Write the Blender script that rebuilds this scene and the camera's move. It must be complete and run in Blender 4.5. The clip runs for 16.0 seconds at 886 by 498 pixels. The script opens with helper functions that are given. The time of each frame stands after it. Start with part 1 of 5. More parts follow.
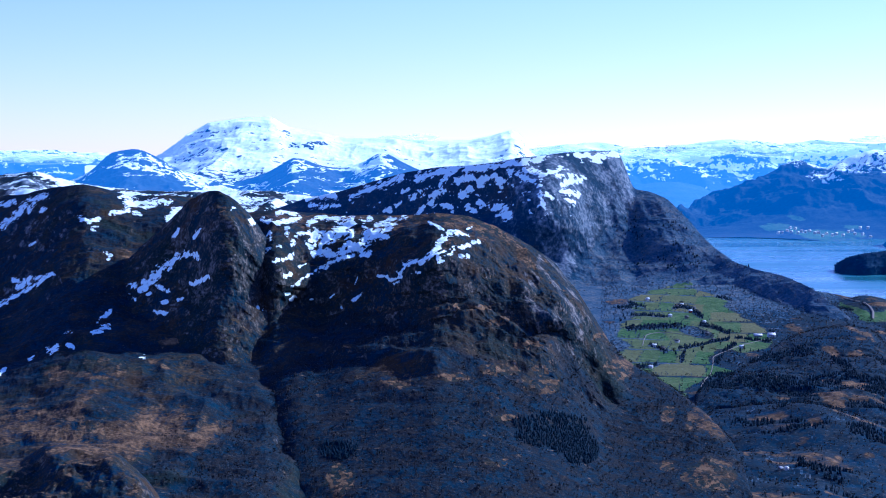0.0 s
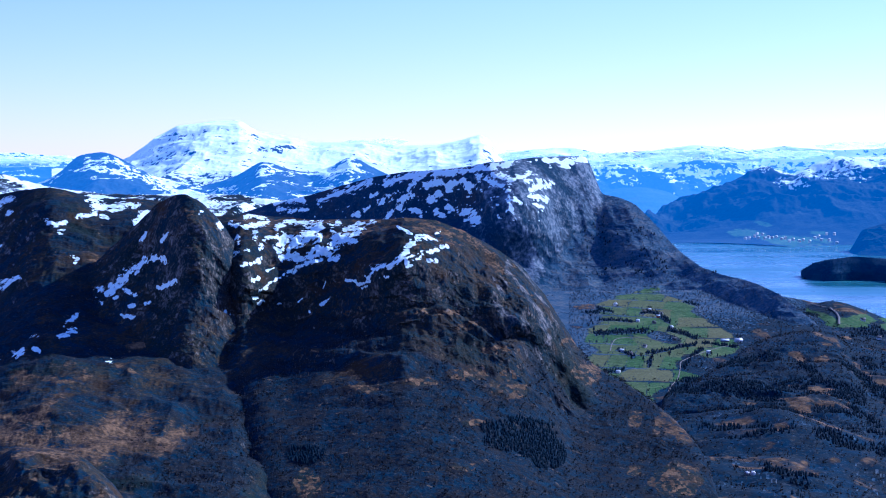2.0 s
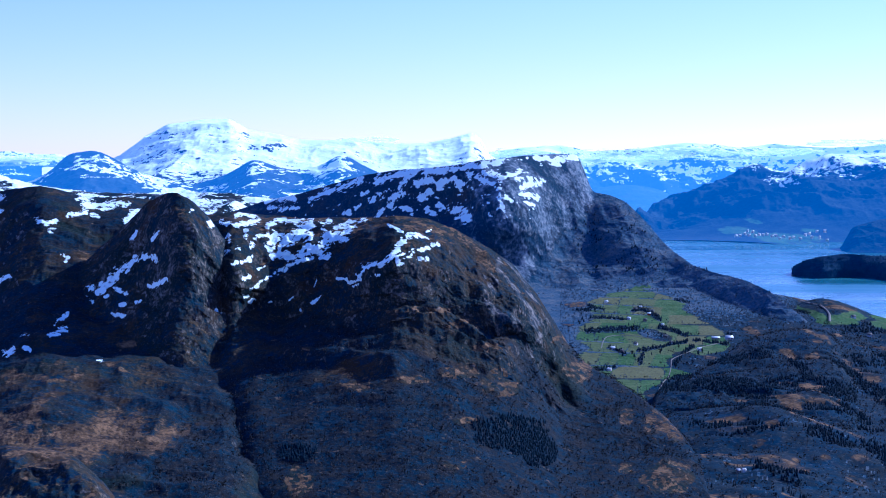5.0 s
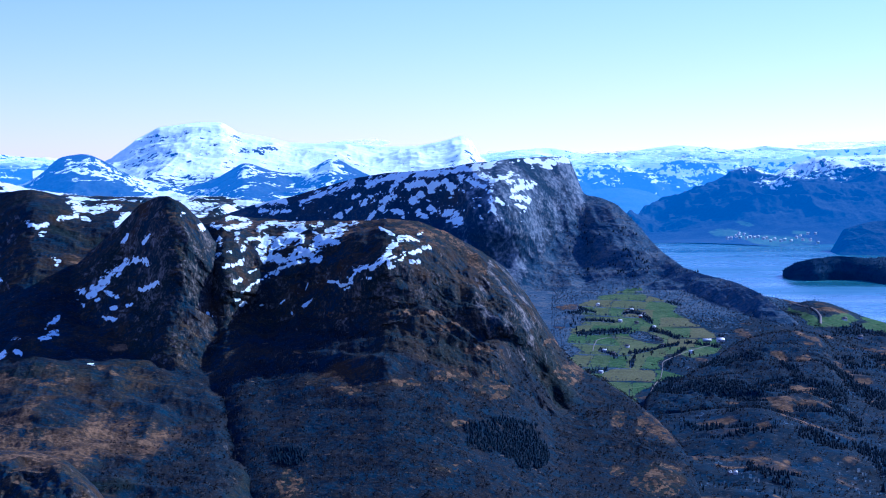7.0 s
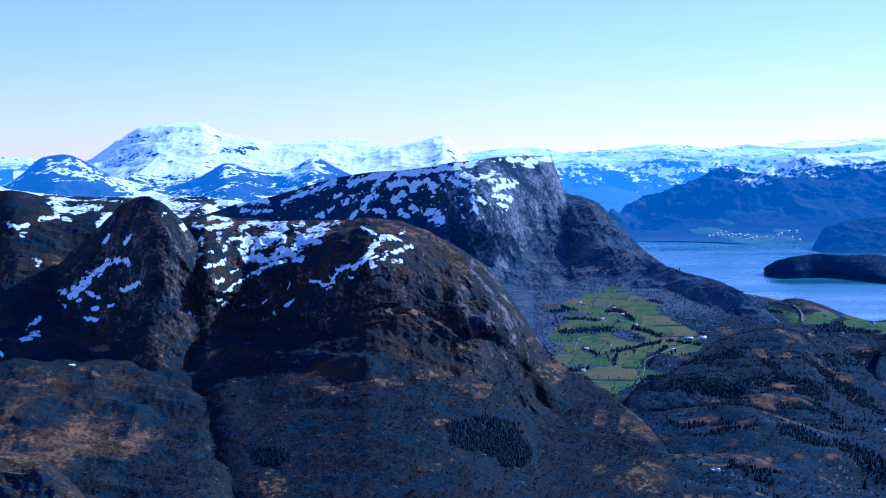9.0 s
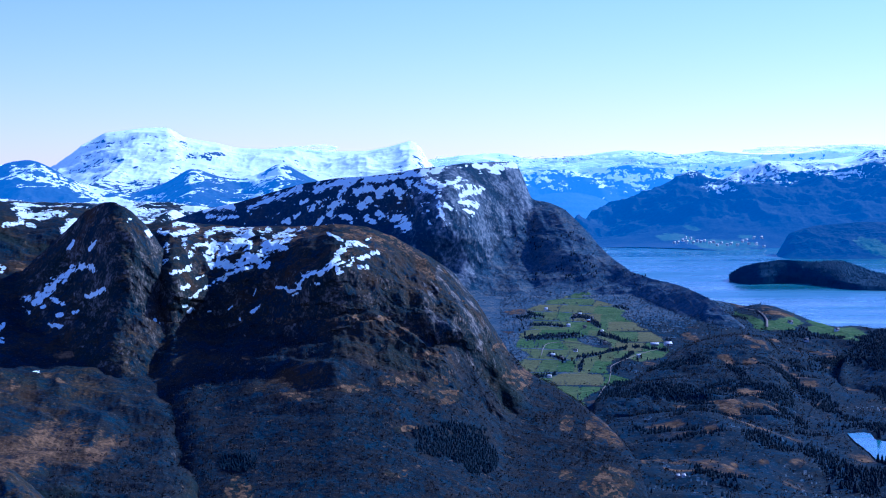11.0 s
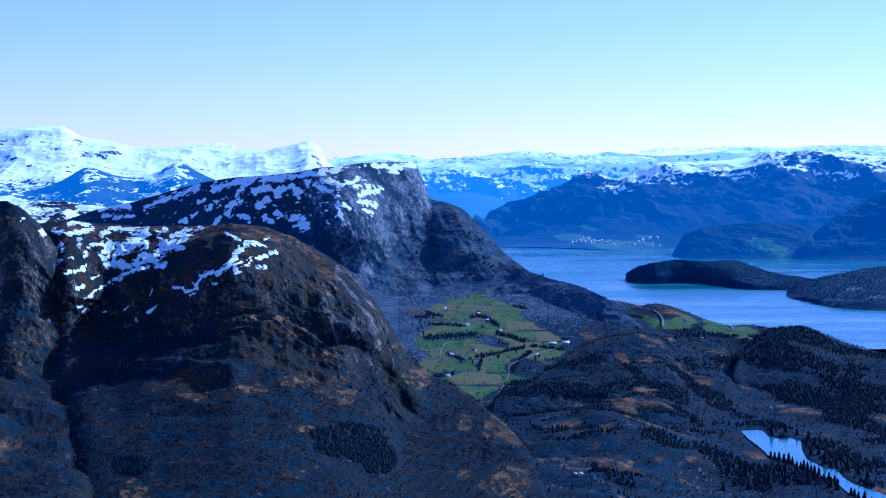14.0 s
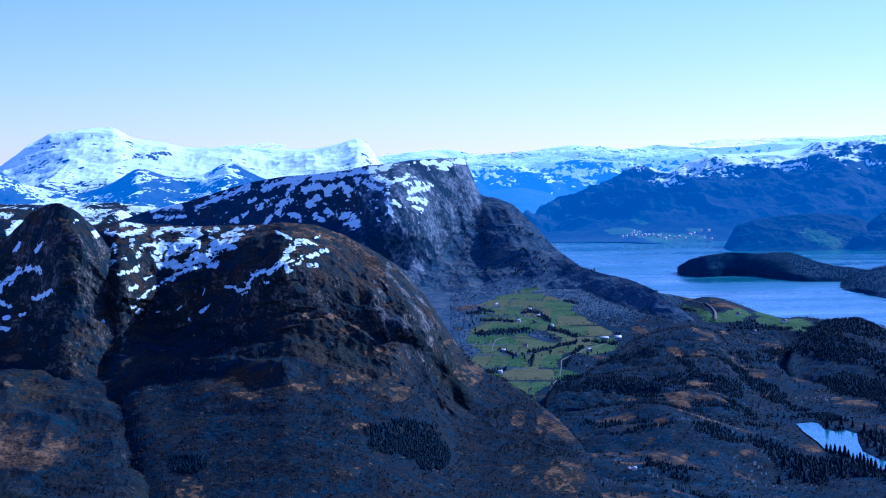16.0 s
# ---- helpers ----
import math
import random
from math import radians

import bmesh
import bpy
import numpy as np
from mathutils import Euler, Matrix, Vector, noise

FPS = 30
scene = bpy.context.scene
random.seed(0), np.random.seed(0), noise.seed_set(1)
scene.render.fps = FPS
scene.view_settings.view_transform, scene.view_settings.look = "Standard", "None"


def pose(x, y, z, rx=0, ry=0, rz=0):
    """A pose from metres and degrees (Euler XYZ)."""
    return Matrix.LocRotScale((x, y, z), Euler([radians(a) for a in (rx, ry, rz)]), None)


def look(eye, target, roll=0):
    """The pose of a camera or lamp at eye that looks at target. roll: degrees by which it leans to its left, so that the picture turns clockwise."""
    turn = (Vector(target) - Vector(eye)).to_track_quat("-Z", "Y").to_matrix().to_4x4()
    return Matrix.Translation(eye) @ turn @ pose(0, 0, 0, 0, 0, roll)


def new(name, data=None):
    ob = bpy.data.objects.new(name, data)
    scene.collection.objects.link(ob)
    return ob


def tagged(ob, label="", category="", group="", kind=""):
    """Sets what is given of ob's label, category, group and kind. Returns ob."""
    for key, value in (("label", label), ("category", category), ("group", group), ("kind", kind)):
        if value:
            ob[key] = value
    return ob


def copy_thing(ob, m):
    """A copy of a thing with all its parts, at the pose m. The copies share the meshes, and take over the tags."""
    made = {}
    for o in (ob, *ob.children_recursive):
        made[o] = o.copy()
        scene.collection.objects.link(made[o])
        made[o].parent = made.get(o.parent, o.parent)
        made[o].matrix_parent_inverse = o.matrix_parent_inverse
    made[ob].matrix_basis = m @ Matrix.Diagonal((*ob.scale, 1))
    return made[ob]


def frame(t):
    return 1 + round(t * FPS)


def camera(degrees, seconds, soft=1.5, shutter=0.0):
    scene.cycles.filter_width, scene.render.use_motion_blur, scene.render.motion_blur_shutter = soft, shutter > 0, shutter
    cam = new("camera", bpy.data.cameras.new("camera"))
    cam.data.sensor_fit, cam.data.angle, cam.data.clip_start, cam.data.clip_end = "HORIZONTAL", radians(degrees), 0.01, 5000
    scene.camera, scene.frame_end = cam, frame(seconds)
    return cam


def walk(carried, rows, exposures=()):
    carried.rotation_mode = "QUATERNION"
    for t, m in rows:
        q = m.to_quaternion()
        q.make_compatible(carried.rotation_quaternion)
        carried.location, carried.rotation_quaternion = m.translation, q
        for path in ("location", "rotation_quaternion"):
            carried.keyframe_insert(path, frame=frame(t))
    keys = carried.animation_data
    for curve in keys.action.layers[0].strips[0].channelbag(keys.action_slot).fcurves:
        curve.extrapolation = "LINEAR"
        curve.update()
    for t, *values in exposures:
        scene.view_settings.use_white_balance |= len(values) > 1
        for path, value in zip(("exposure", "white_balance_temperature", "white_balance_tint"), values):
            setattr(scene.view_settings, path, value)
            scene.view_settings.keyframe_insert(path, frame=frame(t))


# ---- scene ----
# A fjord panorama seen from a hill top by a camera that turns where it stands.
# The landscape is modelled at about 1:3.5, so that its far ranges lie within the camera's reach.
cam = camera(31.28, 16.0, 1.05)
EYE = (0.0, 0.0, 150.0)
# seconds, heading, tilt, lean in degrees
ROWS = [
    (0.0, -0.004, -3.083, 0.082),
    (0.5, -0.288, -2.753, -0.054),
    (1.0, -0.589, -3.282, -0.133),
    (1.5, -1.040, -3.081, -0.088),
    (2.0, -1.138, -2.916, -0.165),
    (2.5, -1.327, -2.844, -0.187),
    (3.0, -1.330, -2.797, -0.180),
    (5.5, -1.528, -3.008, -0.052),
    (6.0, -1.626, -2.990, -0.062),
    (6.5, -1.705, -2.926, -0.035),
    (7.0, -1.784, -2.883, -0.000),
    (7.5, -1.910, -2.893, 0.057),
    (8.0, -1.879, -2.883, 0.113),
    (8.5, -2.147, -2.763, 0.107),
    (9.0, -2.443, -2.914, 0.173),
    (11.5, -4.290, -2.559, 0.034),
    (12.0, -5.025, -2.422, -0.034),
    (12.5, -5.503, -2.389, -0.024),
    (13.0, -6.300, -2.414, -0.017),
    (13.5, -7.146, -2.460, -0.028),
    (14.0, -7.319, -2.703, -0.085),
    (14.5, -6.822, -2.927, -0.091),
    (15.0, -6.233, -2.929, -0.034),
    (15.5, -5.997, -2.976, 0.280),
    (16.0, -5.530, -2.831, 0.789),
]
walk(cam, [(t, pose(*EYE, 90 + tilt, lean, yaw)) for t, yaw, tilt, lean in ROWS],
     [(0, 0.64, 3900, 24), (8, 0.50, 3800, 24), (16, 0.35, 3680, 24)])

# ---- sky and sun ----
SUN_AZ, SUN_EL = 57.0, 31.0  # degrees to the right of straight ahead, and up
world = bpy.data.worlds.new("world")
scene.world = world
world.use_nodes = True
wn, wl = world.node_tree.nodes, world.node_tree.links
sky = wn.new("ShaderNodeTexSky")
sky.sky_type, sky.sun_disc = "NISHITA", False
sky.sun_elevation, sky.sun_rotation = radians(SUN_EL), radians(SUN_AZ)
sky.altitude, sky.air_density, sky.dust_density, sky.ozone_density = 600.0, 1.0, 0.15, 1.2
wn["Background"].inputs["Strength"].default_value = 0.085
tint = wn.new("ShaderNodeMix")  # a clear, slightly rosy spring sky
tint.data_type, tint.blend_type = "RGBA", "MULTIPLY"
tint.inputs["Factor"].default_value = 1.0
tint.inputs["B"].default_value = (1.20, 0.91, 1.04, 1)
wl.new(sky.outputs["Color"], tint.inputs["A"])
wl.new(tint.outputs["Result"], wn["Background"].inputs["Color"])
sun = new("sun", bpy.data.lights.new("sun", "SUN"))
sun.data.energy, sun.data.angle, sun.data.color = 5.0, radians(0.5), (1.0, 0.77, 0.49)
az, el = radians(SUN_AZ), radians(SUN_EL)
sun.matrix_world = look((0, 0, 900), (-math.sin(az) * math.cos(el), -math.cos(az) * math.cos(el), 900 - math.sin(el)))


# ---- noise on arrays ----
TABLE = np.random.default_rng(77).uniform(-1, 1, 64 ** 3).astype(np.float32)


def grain(x, y, z, seed=0):
    """Smooth value noise, -1 to 1."""
    w, i = [], []
    for k, v in enumerate((x, y, z)):
        v = np.asarray(v, dtype=np.float32) + np.float32(seed * (17.13 + 5 * k) % 64)
        f = np.floor(v)
        c = f.astype(np.int32)
        f = v - f
        f = f * f * f * (f * (f * 6 - 15) + 10)
        i.append(((c & 63) << (6 * k), ((c + 1) & 63) << (6 * k))), w.append((1 - f, f))
    total = 0.0
    for a in (0, 1):
        for b_ in (0, 1):
            ab, wab = i[0][a] + i[1][b_], w[0][a] * w[1][b_]
            total = total + wab * (w[2][0] * TABLE[ab + i[2][0]] + w[2][1] * TABLE[ab + i[2][1]])
    return total


def fbm(x, y, z, size, octaves=4, seed=0, ridged=False):
    total, amp, norm = 0.0, 1.0, 0.0
    for k in range(octaves):
        n = grain(x / size + 7.3 * k, y / size - 3.1 * k, z / size + 1.7 * k, seed + k)
        total = total + amp * (1 - 2 * np.abs(n) if ridged else n)
        norm, amp, size = norm + amp, amp * 0.5, size * 0.5
    return total / norm


def smooth(a, b, v):
    q = np.clip((v - a) / (b - a), 0, 1)
    return q * q * (3 - 2 * q)


# ---- materials ----
def link_nodes(mat):
    mat.use_nodes = True
    return mat.node_tree.nodes, mat.node_tree.links


def noise_node(n, l, vec, scale, detail=5.0, rough=0.6):
    q = n.new("ShaderNodeTexNoise")
    q.inputs["Scale"].default_value, q.inputs["Detail"].default_value, q.inputs["Roughness"].default_value = scale, detail, rough
    l.new(vec, q.inputs["Vector"])
    return q.outputs["Fac"]


def ramp(n, l, fac, stops):
    q = n.new("ShaderNodeValToRGB")
    e = q.color_ramp.elements
    while len(e) < len(stops):
        e.new(0.5)
    for el_, (p, c) in zip(e, stops):
        el_.position, el_.color = p, (*c, 1)
    l.new(fac, q.inputs["Fac"])
    return q.outputs["Color"]


def mix(n, l, fac, a, b):
    q = n.new("ShaderNodeMix")
    q.data_type = "RGBA"
    l.new(fac, q.inputs["Factor"])
    for v, s in ((a, q.inputs["A"]), (b, q.inputs["B"])):
        if isinstance(v, tuple):
            s.default_value = (*v, 1)
        else:
            l.new(v, s)
    return q.outputs["Result"]


def calc(n, l, op, a, b, clamp=False):
    q = n.new("ShaderNodeMath")
    q.operation, q.use_clamp = op, clamp
    for v, s in ((a, q.inputs[0]), (b, q.inputs[1])):
        if isinstance(v, (int, float)):
            s.default_value = v
        else:
            l.new(v, s)
    return q.outputs[0]


def attr(n, name):
    q = n.new("ShaderNodeAttribute")
    q.attribute_name = name
    return q.outputs["Fac"]


def land_material(name, unit, heath, rock, wood, haze_glow=None, bump=0.4, stones=0.15, rags=3.0, tufts=0.0, snow_haze=(0, 0, 0)):
    """Ground cover by the masks snow, rock, wood, grass and straw; unit is the size of the finest grain in metres."""
    mat = bpy.data.materials.new(name)
    n, l = link_nodes(mat)
    p = n["Principled BSDF"]
    pos = n.new("ShaderNodeNewGeometry").outputs["Position"]
    fine, mid, big = (noise_node(n, l, pos, k / unit) for k in (0.8, 0.16, 0.03))
    both = calc(n, l, "ADD", calc(n, l, "MULTIPLY", fine, 0.5), calc(n, l, "MULTIPLY", mid, 0.5))
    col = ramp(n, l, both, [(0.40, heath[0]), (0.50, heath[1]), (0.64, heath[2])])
    col = mix(n, l, calc(n, l, "MULTIPLY", calc(n, l, "SUBTRACT", big, 0.44), 4.0, True), col, heath[3])
    rust = noise_node(n, l, pos, 0.055 / unit, 6.0, 0.7)
    col = mix(n, l, calc(n, l, "MULTIPLY", calc(n, l, "SUBTRACT", rust, 0.53), 8.0, True), col, heath[4])

    def masked(key, soft=0.35):
        m = calc(n, l, "ADD", attr(n, key), calc(n, l, "MULTIPLY", calc(n, l, "SUBTRACT", both, 0.5), 1.6))
        m = calc(n, l, "SUBTRACT", m, 0.5 - soft / 2)
        return calc(n, l, "DIVIDE", m, soft, True)

    col = mix(n, l, masked("straw"), col, ramp(n, l, both, [(0.40, (0.040, 0.028, 0.018)), (0.5, (0.086, 0.058, 0.030)), (0.60, (0.19, 0.122, 0.060))]))
    col = mix(n, l, masked("wood"), col, ramp(n, l, both, [(0.41, wood[0]), (0.5, wood[1]), (0.59, wood[2])]))
    sward = ramp(n, l, both, [(0.40, (0.034, 0.080, 0.020)), (0.5, (0.056, 0.115, 0.034)), (0.62, (0.10, 0.145, 0.056))])
    sward = mix(n, l, attr(n, "dry"), sward, (0.15, 0.125, 0.058))
    col = mix(n, l, masked("grass", 0.2), col, sward)
    col = mix(n, l, masked("rock"), col, ramp(n, l, both, [(0.40, rock[0]), (0.5, rock[1]), (0.60, rock[2])]))
    tuft = noise_node(n, l, pos, 0.30 / unit, 9.0, 0.75)
    tuft = calc(n, l, "MULTIPLY", calc(n, l, "MULTIPLY", calc(n, l, "SUBTRACT", tuft, 0.605), 14.0, True), tufts)
    col = mix(n, l, tuft, col, (0.17, 0.125, 0.065))
    # pale stones, and dark specks that paint in the shade of hollows
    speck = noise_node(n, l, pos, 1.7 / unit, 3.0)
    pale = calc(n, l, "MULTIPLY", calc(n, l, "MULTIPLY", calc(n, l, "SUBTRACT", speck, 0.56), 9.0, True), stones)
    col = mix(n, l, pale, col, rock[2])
    hollow_shade = calc(n, l, "MULTIPLY", calc(n, l, "MULTIPLY", calc(n, l, "SUBTRACT", 0.45, speck), 7.0, True), 0.6)
    col = mix(n, l, hollow_shade, col, heath[0])
    crisp = noise_node(n, l, pos, 0.4 / unit, 6.0, 0.62)
    ragged = calc(n, l, "MULTIPLY", calc(n, l, "MULTIPLY", attr(n, "snow"), 4.0, True), rags)
    snow = calc(n, l, "ADD", attr(n, "snow"), calc(n, l, "MULTIPLY", calc(n, l, "SUBTRACT", crisp, 0.5), ragged))
    snow = calc(n, l, "DIVIDE", calc(n, l, "SUBTRACT", snow, 0.46), 0.08, True)
    col = mix(n, l, snow, col, (0.79, 0.92, 0.88))
    l.new(col, p.inputs["Base Color"])
    p.inputs["Roughness"].default_value = 0.95
    p.inputs["Specular IOR Level"].default_value = 0.03
    b = n.new("ShaderNodeBump")
    b.inputs["Strength"].default_value, b.inputs["Distance"].default_value = bump, unit * 2
    l.new(both, b.inputs["Height"])
    l.new(b.outputs["Normal"], p.inputs["Normal"])
    # emission paints the blue haze of distance over land and snow
    if haze_glow:
        l.new(mix(n, l, snow, haze_glow, snow_haze), p.inputs["Emission Color"])
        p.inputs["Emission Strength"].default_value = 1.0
    return mat


# navy darks and warm lights paint blue shade and sun into the heath
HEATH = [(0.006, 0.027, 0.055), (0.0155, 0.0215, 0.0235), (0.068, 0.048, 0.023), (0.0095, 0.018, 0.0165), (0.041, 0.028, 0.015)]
ROCK = [(0.026, 0.042, 0.060), (0.066, 0.076, 0.086), (0.20, 0.19, 0.17)]
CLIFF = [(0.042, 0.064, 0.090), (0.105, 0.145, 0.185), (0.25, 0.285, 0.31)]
# bare birch wood made paler and bluer, so its colour carries the haze
HAZED_WOOD = [(0.026, 0.062, 0.108), (0.058, 0.096, 0.138), (0.105, 0.125, 0.138)]
FAR_WOOD = [(0.006, 0.011, 0.011), (0.012, 0.02, 0.019), (0.026, 0.034, 0.026)]
# the darkest wood tone is navy, for the blue of shade
WOOD = [(0.005, 0.024, 0.047), (0.0085, 0.0160, 0.025), (0.018, 0.0185, 0.019)]
# lowland copies of wood and heath, bluer to paint in some haze
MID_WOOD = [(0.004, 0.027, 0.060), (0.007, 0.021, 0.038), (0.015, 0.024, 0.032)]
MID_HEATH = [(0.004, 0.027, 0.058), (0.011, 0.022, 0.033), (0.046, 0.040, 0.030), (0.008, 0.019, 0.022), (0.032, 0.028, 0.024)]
FAR_HEATH = [(0.014, 0.026, 0.026), (0.026, 0.040, 0.040), (0.05, 0.06, 0.05), (0.02, 0.034, 0.036), (0.035, 0.038, 0.034)]
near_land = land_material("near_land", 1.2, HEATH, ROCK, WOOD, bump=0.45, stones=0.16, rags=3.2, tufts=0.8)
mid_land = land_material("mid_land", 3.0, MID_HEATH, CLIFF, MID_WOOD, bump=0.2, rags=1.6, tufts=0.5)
# heath of the cliff mountain, blued to paint in the haze before it
HAZED_HEATH = [(0.010, 0.034, 0.072), (0.020, 0.046, 0.082), (0.050, 0.060, 0.070), (0.016, 0.040, 0.070), (0.034, 0.044, 0.058)]
cliff_land = land_material("cliff_land", 3.0, HAZED_HEATH, CLIFF, HAZED_WOOD, rags=3.0)
# island woods in blue tones that stand in for haze over the fjord
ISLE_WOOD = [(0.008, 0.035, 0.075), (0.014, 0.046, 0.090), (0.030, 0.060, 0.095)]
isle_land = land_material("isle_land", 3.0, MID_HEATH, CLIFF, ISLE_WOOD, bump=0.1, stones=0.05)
# the far lands glow faintly, each with its own share of painted haze
far_land = land_material("far_land", 6.0, FAR_HEATH, CLIFF, FAR_WOOD, haze_glow=(0.020, 0.062, 0.140), bump=0.25, stones=0.0, snow_haze=(0.06, 0.07, 0.07))
slope_land = land_material("slope_land", 6.0, FAR_HEATH, CLIFF, FAR_WOOD, haze_glow=(0.010, 0.042, 0.105), bump=0.25, stones=0.0)
hill_land = land_material("hill_land", 6.0, FAR_HEATH, CLIFF, FAR_WOOD, haze_glow=(0.040, 0.10, 0.20), bump=0.25, stones=0.0, snow_haze=(0.10, 0.12, 0.13))
range_land = land_material("range_land", 6.0, FAR_HEATH, CLIFF, FAR_WOOD, haze_glow=(0.080, 0.18, 0.33), bump=0.2, stones=0.0, snow_haze=(0.20, 0.24, 0.26))

water = bpy.data.materials.new("water")
n, l = link_nodes(water)
p = n["Principled BSDF"]
p.inputs["Base Color"].default_value = (0.05, 0.17, 0.21, 1)
p.inputs["Roughness"].default_value = 0.24
p.inputs["IOR"].default_value = 1.33
p.inputs["Specular Tint"].default_value = (0.42, 0.98, 0.92, 1)
pos = n.new("ShaderNodeNewGeometry").outputs["Position"]
wind = n.new("ShaderNodeMapping")  # long bands of ruffled and of calm water
wind.inputs["Scale"].default_value = (0.0016, 0.006, 0.01)
l.new(pos, wind.inputs["Vector"])
gust = n.new("ShaderNodeMapRange")
l.new(noise_node(n, l, wind.outputs["Vector"], 1.0, 6, 0.65), gust.inputs["Value"])
for key, val in (("From Min", 0.35), ("From Max", 0.65), ("To Min", 0.10), ("To Max", 0.40)):
    gust.inputs[key].default_value = val
l.new(gust.outputs["Result"], p.inputs["Roughness"])
b = n.new("ShaderNodeBump")
b.inputs["Strength"].default_value, b.inputs["Distance"].default_value = 0.02, 0.3
l.new(noise_node(n, l, pos, 0.6, 3), b.inputs["Height"])
l.new(b.outputs["Normal"], p.inputs["Normal"])


def plain(name, colour, rough=0.8, spread=0.25, scale=3.0, island=False):
    """A matt surface whose tone varies from piece to piece and by fine grain."""
    mat = bpy.data.materials.new(name)
    n, l = link_nodes(mat)
    p = n["Principled BSDF"]
    pos = n.new("ShaderNodeNewGeometry")
    g = noise_node(n, l, pos.outputs["Position"], scale, 4)
    f = calc(n, l, "ADD", calc(n, l, "MULTIPLY", g, 0.5), calc(n, l, "MULTIPLY", pos.outputs["Random Per Island"], 0.5)) if island else g
    lo, hi = (tuple(c * k for c in colour) for k in (1 - spread, 1 + spread))
    l.new(ramp(n, l, f, [(0.3, lo), (0.5, colour), (0.7, hi)]), p.inputs["Base Color"])
    p.inputs["Roughness"].default_value = rough
    p.inputs["Specular IOR Level"].default_value = 0.08
    return mat


cloud_mat = bpy.data.materials.new("cloud")
n, l = link_nodes(cloud_mat)
p = n["Principled BSDF"]
p.inputs["Base Color"].default_value = (0.9, 0.9, 0.9, 1)
p.inputs["Roughness"].default_value = 1.0
p.inputs["Specular IOR Level"].default_value = 0.0
# added glow whitens the cloud, in place of light scattered inside it
p.inputs["Emission Color"].default_value = (0.30, 0.36, 0.40, 1)
p.inputs["Emission Strength"].default_value = 0.8
pos = n.new("ShaderNodeNewGeometry").outputs["Position"]
drift = n.new("ShaderNodeMapping")
drift.inputs["Scale"].default_value = (0.008, 0.008, 0.05)
l.new(pos, drift.inputs["Vector"])
veil = n.new("ShaderNodeMapRange")  # ragged and half clear
l.new(noise_node(n, l, drift.outputs["Vector"], 1.0, 7, 0.6), veil.inputs["Value"])
for key, val in (("From Min", 0.44), ("From Max", 0.72), ("To Min", 0.0), ("To Max", 0.75)):
    veil.inputs[key].default_value = val
l.new(veil.outputs["Result"], p.inputs["Alpha"])

birch_mat = plain("bare_birch_twigs", (0.0125, 0.0165, 0.021), 0.9, 0.35, 0.4, True)
# birch twigs again, with the valley's haze mixed into their colour
hazed_birch_mat = plain("hazed_birch_twigs", (0.066, 0.100, 0.136), 0.9, 0.3, 0.2, True)
# spruce needles of island and point, blued to paint in haze
hazed_spruce_mat = plain("hazed_spruce_needles", (0.012, 0.050, 0.098), 0.9, 0.12, 0.2, True)
bark_mat = plain("birch_bark", (0.09, 0.085, 0.08), 0.9, 0.4, 2.0)
spruce_mat = plain("spruce_needles", (0.003, 0.015, 0.029), 0.9, 0.2, 0.4, True)
trunk_mat = plain("spruce_bark", (0.05, 0.035, 0.025), 0.9, 0.4, 2.0)
white_wall = plain("white_painted_boards", (0.78, 0.77, 0.74), 0.6, 0.06)
red_wall = plain("red_painted_boards", (0.22, 0.04, 0.03), 0.7, 0.15)
grey_wall = plain("weathered_grey_boards", (0.22, 0.21, 0.20), 0.8, 0.2)
slate_roof = plain("dark_slate_roof", (0.06, 0.065, 0.075), 0.6, 0.3)
pale_roof = plain("pale_metal_roof", (0.50, 0.53, 0.56), 0.4, 0.1)
pane_mat = plain("dark_window_glass", (0.02, 0.025, 0.03), 0.1, 0.1)
gravel_mat = plain("pale_gravel", (0.17, 0.165, 0.15), 0.95, 0.2, 1.5)


# ---- land forms ----
MASKS = ("snow", "rock", "wood", "grass", "straw", "dry")


def along(table, s, soft):
    """A line of places, read at the bearings s: distance and height, with soft corners."""
    t = np.array(table)
    k, o = t[:, 0] / t[:, 1], np.argsort(t[:, 0] / t[:, 1])
    step = s[1] - s[0]
    pad = np.concatenate([s[0] + step * np.arange(-40, 0), s, s[-1] + step * np.arange(1, 41)])
    w = np.exp(-0.5 * (np.arange(-40, 41) * step / soft) ** 2) if soft else np.eye(1, 81, 40)[0]
    w = w / w.sum()
    return [np.convolve(np.interp(pad, k[o], t[o, c]), w, "same")[40:-40] for c in (1, 2)]


def sheet(name, x, y, z, masks, material, label, category):
    """A land form as one mesh from arrays of places (rows by columns)."""
    rows, cols = x.shape
    me = bpy.data.meshes.new(name)
    i = (np.arange(rows - 1)[:, None] * cols + np.arange(cols - 1)[None, :]).ravel()
    quads = np.stack([i, i + 1, i + cols + 1, i + cols], 1).astype(np.int32)
    me.vertices.add(rows * cols)
    me.vertices.foreach_set("co", np.stack([x, y, z], -1).astype(np.float32).ravel())
    me.loops.add(quads.size)
    me.loops.foreach_set("vertex_index", quads.ravel())
    me.polygons.add(len(quads))
    me.polygons.foreach_set("loop_start", np.arange(0, quads.size, 4, dtype=np.int32))
    me.polygons.foreach_set("use_smooth", np.ones(len(quads), bool))
    for key in MASKS:
        a = me.attributes.new(key, "FLOAT", "POINT")
        a.data.foreach_set("value", np.clip(masks.get(key, np.zeros_like(x)), 0, 1).astype(np.float32).ravel())
    me.update(calc_edges=True)
    me.validate()
    me.materials.append(material)
    return tagged(new(name, me), label, category, kind="structure")


